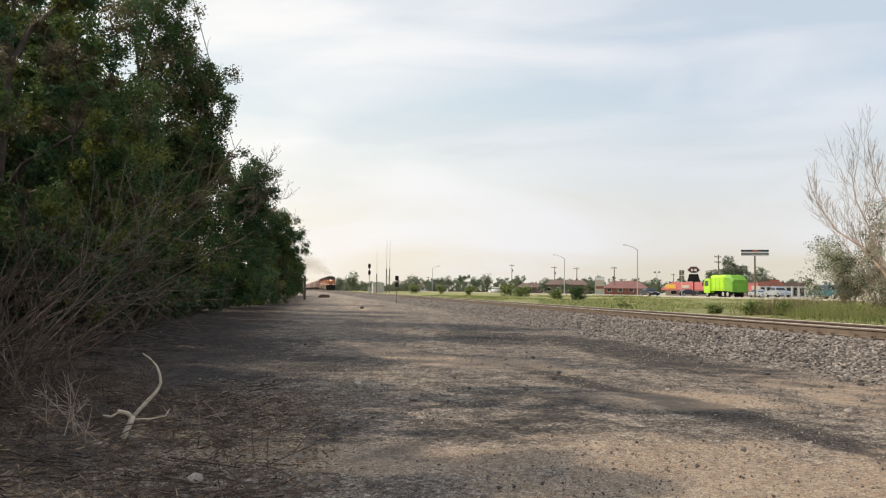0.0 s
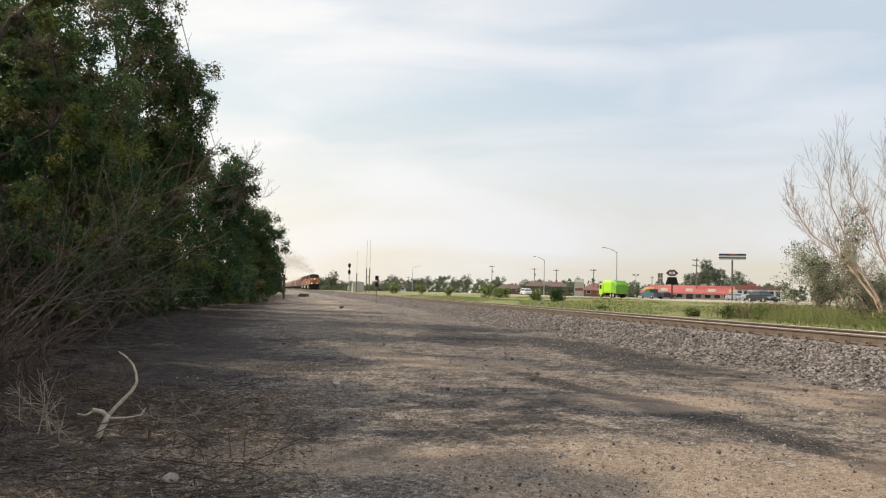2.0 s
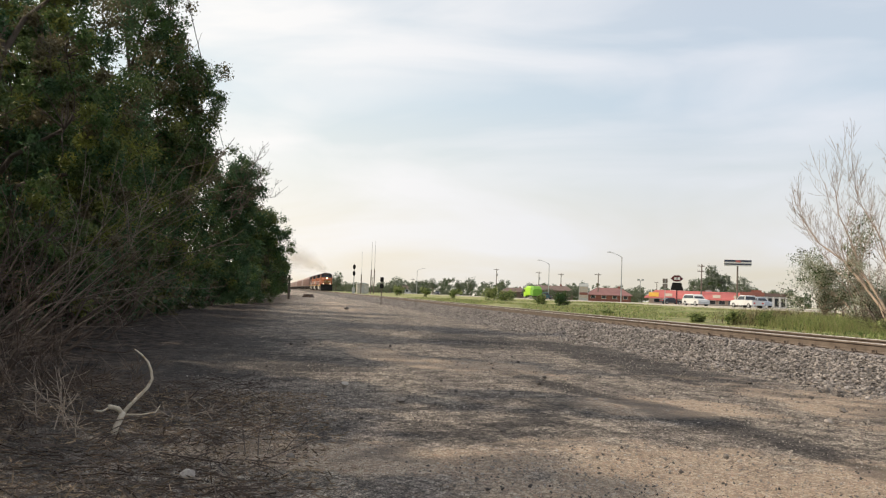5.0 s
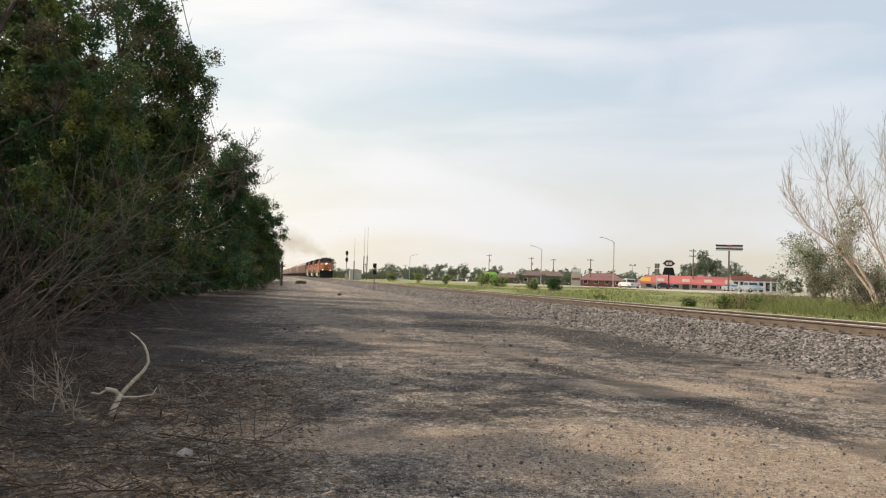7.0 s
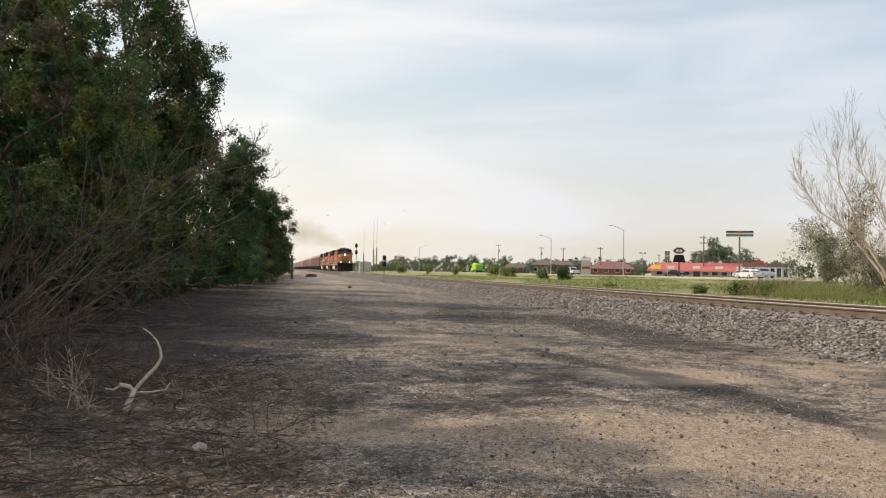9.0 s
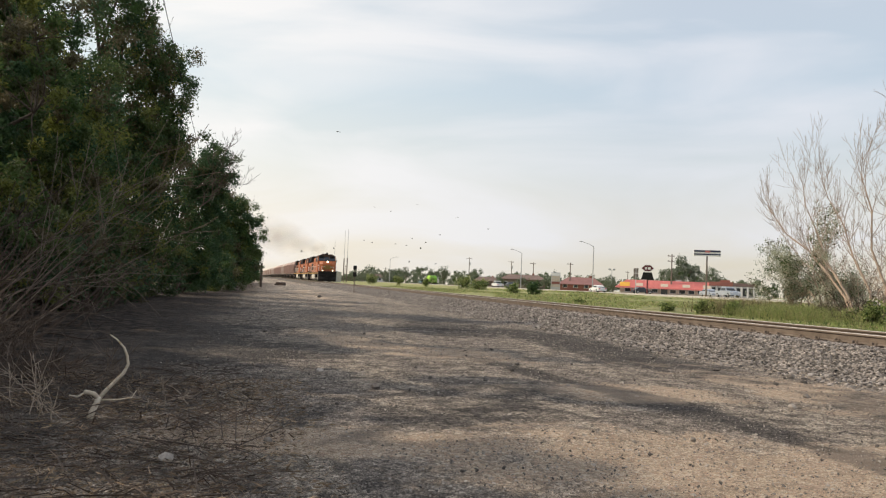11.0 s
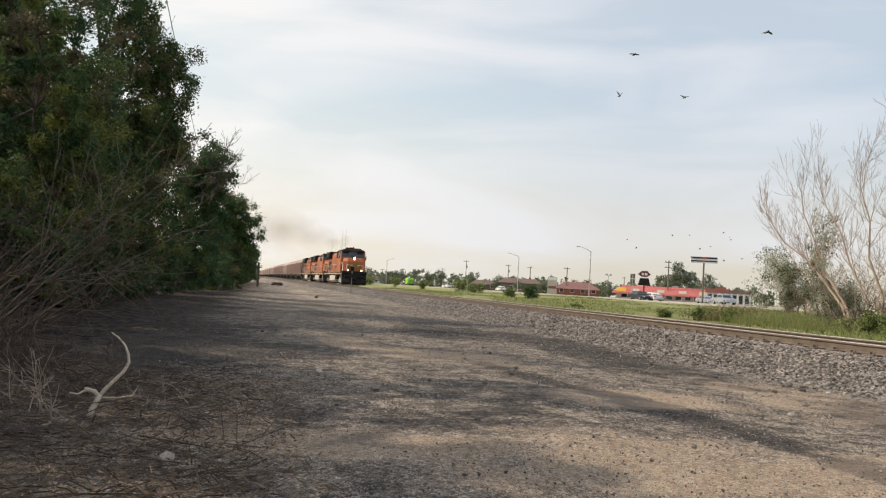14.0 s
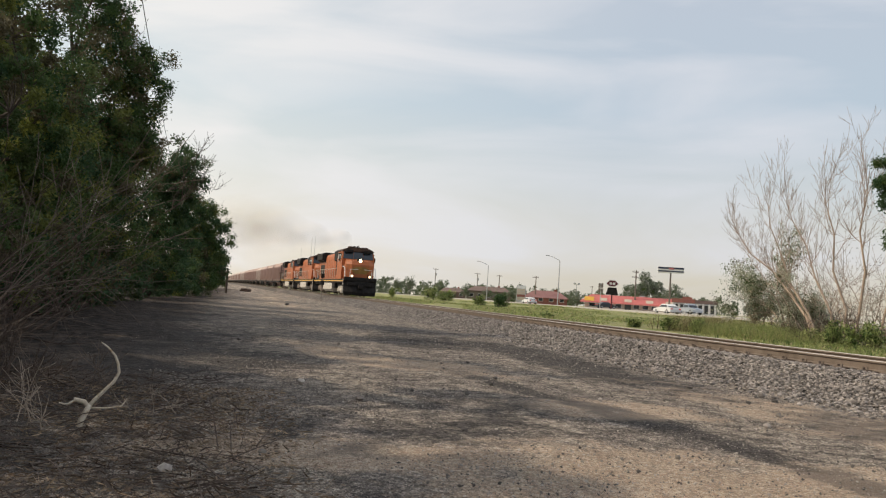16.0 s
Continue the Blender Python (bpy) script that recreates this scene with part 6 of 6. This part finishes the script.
def blades(name, label, P, height, width, mats, shares, seed):
    """Grass: bent blades of two quads."""
    rng = np.random.default_rng(seed)
    n = len(P)
    a = rng.uniform(0, 2 * np.pi, n)
    h = height * rng.uniform(0.5, 1.25, n)
    s = np.stack([np.cos(a), np.sin(a), 0 * a], -1) * (width * rng.uniform(0.6, 1.3, n))[:, None]
    lean = rng.normal(0, 0.42, (n, 3)) * h[:, None]
    lean[:, 2] = 0
    up = np.stack([0 * a, 0 * a, h], -1)
    V = np.stack([P - s, P + s, P + s * 0.8 + up * 0.55 + lean * 0.35, P - s * 0.8 + up * 0.55 + lean * 0.35, P + up + lean], 1)
    base = 5 * np.arange(n)[:, None]
    F = [tuple(q) for q in (base + np.array([0, 1, 2, 3])).tolist()] + [tuple(q) for q in (base + np.array([3, 2, 4])).tolist()]
    me = raw_mesh(name, V.reshape(-1, 3), F, mats[0])
    for m in mats[1:]:
        me.materials.append(m)
    kind = rng.choice(len(mats), n, p=shares).astype(np.int32)
    me.polygons.foreach_set("material_index", np.concatenate([kind, kind]))
    me.update()
    tagged(new(name, me), label, "grass", kind="stuff")


def grasses():
    rng = np.random.default_rng(70)

    def at(x, y):
        return np.stack([x, y, ground_z(x, y) - 0.02], -1)

    n = 60000
    y = 16 + 110 * rng.uniform(0, 1, n) ** 1.5
    x = track_x(y) + 4.2 + 34 * rng.uniform(0, 1, n) ** 1.5
    patch = np.array([noise.fractal(Vector((a * 0.12, b * 0.06, 0.4)), 1.0, 2.0, 3) for a, b in zip(x, y)])
    keep = patch > -0.25
    blades("grass", "rough green grass on the verge between track and highway", at(x[keep], y[keep]), 0.11 + 0.26 * np.clip(patch[keep] - 0.02, 0, 1), 0.010 + 0.0006 * y[keep], (M_GRASS, M_GRASS_DRY, M_LEAF), (0.62, 0.22, 0.16), 71)
    n = 16000
    y = rng.normal(29.0, 1.5, n)
    x = rng.normal(22.4, 0.7, n)
    blades("tall_grass", "tall feathery green weeds before the trees", at(x, y), 0.55, 0.005, (M_GRASS, M_LEAF, M_GRASS_DRY), (0.7, 0.12, 0.18), 72)
    n = 2500
    y, x = rng.normal(33.0, 1.2, n), rng.normal(22.8, 0.8, n)
    blades("dry_weeds", "reddish dry weeds beside the tall grass", at(x, y), 0.75, 0.010, (M_GRASS_DRY, M_LEAF_BROWN), (0.5, 0.5), 73)
    n = 3500
    y, x = rng.uniform(16, 26, n), rng.normal(21.5, 0.9, n)
    blades("weeds", "green weeds at the foot of the bare trees", at(x, y), 0.17, 0.010, (M_GRASS, M_LEAF), (0.6, 0.4), 74)


grasses()


def far_trees():
    rng = np.random.default_rng(80)
    # woods along the horizon, one object
    tips = []
    for k in range(150):
        px = rng.uniform(0.02, 0.62)
        d = rng.uniform(360, 480)
        x, y = 0.9 + d * math.sin(px), d * math.cos(px)
        h = rng.uniform(5.0, 9.5) * (0.55 if px < 0.12 else 1)
        c = Vector((x, y, float(ground_z(x, y))))
        w = rng.uniform(4, 7)
        for _ in range(30):
            d = Vector(rng.normal(0, 1, 3)).normalized()
            tips.append(c + Vector((d.x * w * 0.55, d.y * w * 0.55, h * (0.45 + 0.45 * d.z))))
    me = leaf_mesh("far_woods", rng, tips, 120000, 0.62, 0.6, (M_FAR_LEAF_HAZE, M_LEAF), (0.80, 0.20), slim=0.35)
    tagged(new("far_woods", me), "dark green trees along the far horizon", "woods", kind="stuff")
    far = [(118, 207, 11.5, 8.0, 12000), (122, 197, 8.5, 6.0, 6000), (80, 352, 9.5, 3.0, 1500), (92, 340, 8.2, 3.4, 1500), (64, 362, 8.0, 3.2, 1300), (73, 345, 7.4, 3.0, 1300), (103, 335, 7.6, 3.4, 1400), (112, 325, 6.2, 3.0, 1200), (118, 262, 5.4, 4.0, 1500),
           (132, 262, 5.6, 4.0, 1500), (145, 270, 6.0, 4.0, 1400), (58, 385, 6.4, 3.4, 1100), (48, 395, 6.0, 3.6, 1100), (113, 246, 4.6, 3.0, 1100), (40, 330, 4.2, 3.5, 1100), (33, 300, 4.0, 3.2, 1100), (84, 250, 4.0, 3.0, 1500), (92, 250, 4.2, 3.0, 1500), (78, 256, 3.6, 2.5, 1200), (104, 222, 4.0, 2.6, 1300), (14.0, 262, 7.0, 3.0, 1600), (12, 320, 6.0, 3.0, 1200), (20, 300, 4.2, 3.4, 1000),
           (106, 140, 4.6, 3.6, 2400), (112, 133, 5.2, 4.2, 2600), (100, 128, 3.6, 2.6, 1800), (25, 232, 3.0, 3.0, 900), (29, 240, 3.4, 3.0, 900)]
    for i, (x, y, h, w, n) in enumerate(far):
        rf = random.Random(500 + i)
        zb = float(ground_z(x, y))
        w *= 0.8
        lobes = [(x + rf.uniform(-0.15, 0.15) * w, y, zb + 0.72 * h, 0.27 * h)]
        for k in range(5):
            a = 1.26 * k + i
            lobes.append((x + 0.55 * w * math.cos(a), y + 0.55 * w * math.sin(a), zb + h * rf.uniform(0.34, 0.62), 0.23 * h * rf.uniform(0.8, 1.2)))
        lobed_tree("tree", "broad green tree standing behind the highway", 200 + i, (x, y), lobes, int(n * (1.5 if i < 2 else 3.0)), 0.018 * h + 0.10, (M_FAR_LEAF_HAZE, M_LEAF), (0.85, 0.15), M_POLE, 0.022 * h, "far trees", 60, 0.33)


far_trees()


# ---------------------------------------------------------------- brush and litter at the lot's left edge
M_TWIG = material("grey_twig", (0.12, 0.090, 0.069), (0.21, 0.163, 0.127), rough=0.9, scale=6, fine=50, bump=0.3)


M_TWIG_PALE = material("bleached_twig", (0.30, 0.235, 0.18), (0.46, 0.38, 0.30), rough=0.9, scale=6, fine=50, bump=0.3)


def left_brush():
    rng = np.random.default_rng(90)
    for k, (x, y, ln, hx, n) in enumerate(((-3.3, 10.6, 1.5, 0.6, 9), (-3.3, 8.6, 1.3, 0.5, 9), (-3.2, 13.0, 1.6, 0.5, 8), (-3.6, 7.0, 1.2, 0.3, 9), (-3.5, 17.0, 1.5, 0.5, 7), (-2.6, 9.3, 0.8, 0.3, 10), (-2.0, 7.8, 0.5, 0.2, 9), (-1.6, 9.0, 0.45, 0.3, 8), (-3.0, 6.0, 1.0, 0.2, 9), (-3.7, 21.0, 1.4, 0.5, 7))):
        st = [((rng.normal(0, 0.25), rng.normal(0, 0.25), -0.05), (hx + rng.normal(0, 0.35), rng.normal(0.2, 0.4), 0.9), ln * rng.uniform(0.7, 1.1), 0.022 * ln * rng.uniform(0.5, 1.2)) for _ in range(n)]
        tree("dead_brush", "tangle of dead grey-brown stems under the trees", "shrub", 300 + k, pose(x, y, float(ground_z(x, y))), st, 2, 0, 0, 0, (M_LEAF_BROWN,), (1,), M_DEAD, up=0.03, wander=0.22, kids=(2, 4), group="dead brush", min_r=0.0035)
    # long bare stems that lean out before the leaves
    st = [((rng.normal(0, 0.3), rng.normal(0, 0.4), -0.05), (0.72 + rng.normal(0, 0.13), 0.25 + rng.normal(0, 0.2), 0.75), rng.uniform(1.7, 2.5), rng.uniform(0.013, 0.026)) for _ in range(8)]
    tree("leaning_deadwood", "long bare grey-brown stems leaning out from the trees", "shrub", 350, pose(-3.1, 10.4, 0.0), st, 2, 0, 0, 0, (M_LEAF_BROWN,), (1,), M_TWIG, up=0.02, wander=0.12, kids=(2, 4), shrink=0.55, min_r=0.004)
    # fallen pale branch, forked, one limb curving up
    S = 0.87

    def limb(*runs):
        g = Geo()
        for pts, radii in runs:
            g.tube([Vector(p) * S for p in pts], [q * 0.78 for q in radii], 8)
        return g

    b = thing("fallen_branch", "pale bleached forked branch standing in dry litter", "branch", pose(-0.46, 6.62, 0.02))
    g = limb(([(-0.02, 0, -0.05), (0.0, 0.02, 0.06), (0.03, 0.03, 0.13), (0.055, 0.04, 0.20)], [0.034, 0.031, 0.03, 0.027]))
    part("stem", g, M_PALE, b, smooth=True)
    g = limb(([(0.05, 0.04, 0.18), (0.10, 0.05, 0.25), (0.17, 0.07, 0.33), (0.24, 0.09, 0.41), (0.275, 0.11, 0.49), (0.255, 0.14, 0.57), (0.22, 0.17, 0.64), (0.15, 0.2, 0.71), (0.08, 0.22, 0.755)], [0.022, 0.02, 0.018, 0.017, 0.015, 0.014, 0.012, 0.009, 0.006]))
    part("long_limb", g, M_PALE, b, smooth=True)
    g = limb(([(0.045, 0.04, 0.18), (0.01, 0.03, 0.225), (-0.05, 0.0, 0.245), (-0.07, -0.01, 0.25)], [0.025, 0.025, 0.023, 0.02]), ([(-0.06, 0, 0.24), (-0.12, -0.02, 0.205), (-0.19, -0.03, 0.22)], [0.012, 0.010, 0.006]))
    part("short_limb", g, M_PALE, b, smooth=True)
    g = limb(([(0.05, 0.04, 0.17), (0.2, 0.08, 0.165), (0.32, 0.12, 0.18), (0.36, 0.13, 0.25)], [0.01, 0.008, 0.006, 0.003]))
    part("twig", g, M_PALE, b, smooth=True)
    # pale dead twiggery beside it
    for k, (x, y, ln) in enumerate(((-0.95, 7.0, 0.34), (-0.85, 7.6, 0.42), (-1.25, 7.4, 0.45), (0.05, 7.2, 0.2), (-0.35, 7.8, 0.3), (-1.55, 6.7, 0.4), (-1.15, 6.2, 0.28), (-0.8, 6.6, 0.25))):
        st = [((rng.normal(0, 0.12), rng.normal(0, 0.12), 0), (rng.normal(0, 0.6), rng.normal(0, 0.4), 0.6), ln * rng.uniform(0.6, 1.2), 0.006) for _ in range(4)]
        tree("dry_twigs", "small bleached dead twigs sticking up from litter", "twigs", 330 + k, pose(x, y, 0.03), st, 2, 0, 0, 0, (M_LEAF_BROWN,), (1,), M_TWIG_PALE if k in (0, 3, 7) else M_TWIG, up=0.02, wander=0.15, kids=(1, 3), group="dry twigs", min_r=0.0024)
    # one long bent sapling stem in front
    o = tagged(part("sapling_stem", Geo().tube([(-1.02, 4.9, 0.0), (-1.2, 5.05, 0.12), (-1.42, 5.3, 0.3), (-1.45, 5.4, 0.55), (-1.40, 5.5, 0.85), (-1.46, 5.6, 1.25)], [0.012, 0.012, 0.011, 0.009, 0.007, 0.004], 7), M_BARK, smooth=True), "thin dark bent sapling stem", "sapling")
    # sticks, straw and leaf litter
    g = Geo()
    for k in range(2300):
        y = 4.2 + 6 * rng.uniform() ** 1.2
        x = rng.uniform(-3.6 - 0.1 * y, 0.9) - (0.5 if rng.uniform() < 0.5 else 0)
        a, ln = rng.uniform(0, 6.28), rng.uniform(0.06, 0.4) * (1.8 if rng.uniform() < 0.12 else 1)
        z = 0.03 + float(ground_z(x, y)) + 0.05 * (x < -1)
        d = Vector((math.cos(a), math.sin(a), rng.normal(0, 0.22)))
        p = Vector((x, y, z + 0.02))
        r = rng.uniform(0.002, 0.006)
        g.tube([p, p + d * ln * 0.5 + Vector((0, 0, rng.normal(0, 0.02))), p + d * ln], [r, r, r * 0.6], 3, caps=False)
    tagged(part("stick_litter", g, M_DEAD), "dead sticks strewn under the trees", "litter", kind="stuff")
    n = 14000
    y = 4.0 + 5.2 * rng.uniform(0, 1, n) ** 1.1
    x = 1.4 - rng.gamma(2.0, 1.15, n)
    P = np.stack([x, y, ground_z(x, y) + 0.02 + 0.04 * (x < -1) + rng.uniform(0, 0.02, n)], -1)
    d = rng.normal(0, 1, (n, 3)) * np.array([1, 1, 0.25])
    d /= np.linalg.norm(d, axis=1)[:, None]
    s = np.cross(d, rng.normal(0, 1, (n, 3)))
    s /= np.linalg.norm(s, axis=1)[:, None]
    ln = rng.uniform(0.02, 0.075, (n, 1))
    V = np.stack([P, P + d * ln * 0.5 + s * ln * 0.08, P + d * ln * 1.3, P + d * ln * 0.5 - s * ln * 0.08], 1)
    straw = leaf_material("straw_litter", (0.30, 0.22, 0.14), (0.14, 0.095, 0.065), spread=0.6, through=0.1)
    tagged(new("leaf_litter", raw_mesh("leaf_litter", V.reshape(-1, 3), np.arange(n * 4).reshape(-1, 4), straw)), "dry straw and leaf litter on the ground", "litter", kind="stuff")


left_brush()
rng_under = random.Random(17)
for i in range(15):
    x, y = -5.6 + rng_under.uniform(-1.2, 0.5), 3.5 + 2.6 * i + rng_under.uniform(-0.6, 0.6)
    shrub("undergrowth", "dark tangled undergrowth beneath the trees", x, y, rng_under.uniform(2.2, 3.0), 5000, 0.17, 400 + i, (M_LEAF_DARK, M_LEAF_BROWN), (0.6, 0.4), "undergrowth")


# ---------------------------------------------------------------- birds
M_BIRD = material("bird_feather", (0.05, 0.05, 0.055), (0.10, 0.10, 0.11), rough=0.8, scale=8, fine=60, bump=0.1)
M_BIRD_PALE = material("bird_pale_feather", (0.30, 0.29, 0.28), (0.22, 0.22, 0.22), rough=0.8, scale=8, fine=60, bump=0.1)
FLOCK = []  # bird, wings, rows of place


def bird():
    t = thing("bird", "dark grey pigeon flying with raised wings", "bird", group="flock of birds")
    part("body", Geo().tube([(0, -0.17, 0), (0, -0.13, 0.0), (0, -0.02, 0.0), (0, 0.09, 0.01), (0, 0.15, 0.025), (0, 0.19, 0.02)], [0.008, 0.035, 0.055, 0.042, 0.026, 0.006], 8), M_BIRD, t, smooth=True)
    part("tail", Geo().prism([(-0.02, -0.13), (0.02, -0.13), (0.055, -0.27), (-0.055, -0.27)], "z", -0.006, 0.006), M_BIRD, t)
    for s in (-1, 1):
        pr = [(0.02, 0.08), (0.16, 0.11), (0.30, 0.03), (0.34, -0.06), (0.18, -0.07), (0.02, -0.07)]
        part("wing", Geo().prism([(s * u, v) for u, v in pr], "z", -0.007, 0.007), M_BIRD_PALE if s > 0 else M_BIRD, t)
    return t


def build_birds():
    # near birds: (time, way from the eye, distance)
    eye = Vector((0.8, -0.1, 1.2))
    ways = [
        [(11, (0.0774, 0.9796, 0.1853), 78), (12, (0.1607, 0.9517, 0.2618), 62), (12.5, (0.2295, 0.9201, 0.3173), 54)],
        [(12.5, (0.3311, 0.9313, 0.1517), 66), (13.5, (0.4623, 0.8523, 0.2445), 44), (14, (0.541, 0.781, 0.3119), 35)],
        [(12.5, (0.2179, 0.9657, 0.1415), 72), (14, (0.4167, 0.8606, 0.2927), 36)],
        [(12.5, (0.2003, 0.9707, 0.1328), 80), (14, (0.4087, 0.8790, 0.2456), 40)],
        [(12.5, (0.2613, 0.9551, 0.1393), 76), (14, (0.4768, 0.8447, 0.2433), 40)],
    ]
    first = bird()
    for i, keys in enumerate(ways):
        b = first if i == 0 else copy_thing(first, Matrix())
        pts = [(t, eye + Vector(w) * d * 1.35) for t, w, d in keys]
        (ta, pa), (tb, pb) = pts[0], pts[-1]
        v = (pb - pa) / (tb - ta)
        rows = [(0.0, pa - v * ta * 1.0 if (pa - v * ta).z > 4 else Vector(((pa - v * ta).x, (pa - v * ta).y, 9)))] + pts + [(16.0, pb + v * (16 - tb))]
        FLOCK.append((b, rows, v, True, i))
    # far flock: sideways angle, height angle at 12.1 s, distance
    rng = np.random.default_rng(99)
    for i in range(13):
        az, el, d = rng.normal(0.30, 0.055), rng.uniform(0.035, 0.085), rng.uniform(125, 165)
        p = eye + Vector((math.sin(az), math.cos(az), el)) * d
        v = Vector((17.5 + rng.normal(0, 1), -6.5 + rng.normal(0, 1), 0.9 + rng.normal(0, 0.4)))
        b = copy_thing(first, Matrix())
        rows = [(0.0, p - v * 12.1 + Vector((0, 0, 12))), (10.0, p - v * 2.1), (12.1, p), (16.0, p + v * 3.9)]
        FLOCK.append((b, rows, v, False, i))


build_birds()


# ---------------------------------------------------------------- what moves
def motions():
    for ob, y0 in TRAIN:
        walk(ob, [(t, on_track(y0 - SPEED * t)) for t in range(0, 17, 2)])
    for ob, lane, rows, head in DRIVEN:
        walk(ob, [(t, pose(lane, y, float(ground_z(lane, y)) + 0.05, 0, 0, 0 if head > 0 else 180)) for t, y in rows])
    for b, rows, v, flaps, i in FLOCK:
        turn = math.degrees(math.atan2(-v.x, v.y))
        rise = math.degrees(math.atan2(v.z, math.hypot(v.x, v.y)))
        walk(b, [(t, Matrix.Translation(p) @ pose(0, 0, 0, rise, 0, turn)) for t, p in rows])
        wings = [c for c in b.children if c.name.startswith("wing")]
        for w in wings:
            s = 1 if w.data.vertices[0].co.x > 0 else -1
            times = [0.0] + [9.9 + 0.1 * k for k in range(52)] + [16.0]
            walk(w, [(t, pose(0, 0, 0.02, 0, -s * (12 + 38 * math.sin(2 * math.pi * 2.6 * t + i * 1.7)), 0)) for t in times])


motions()
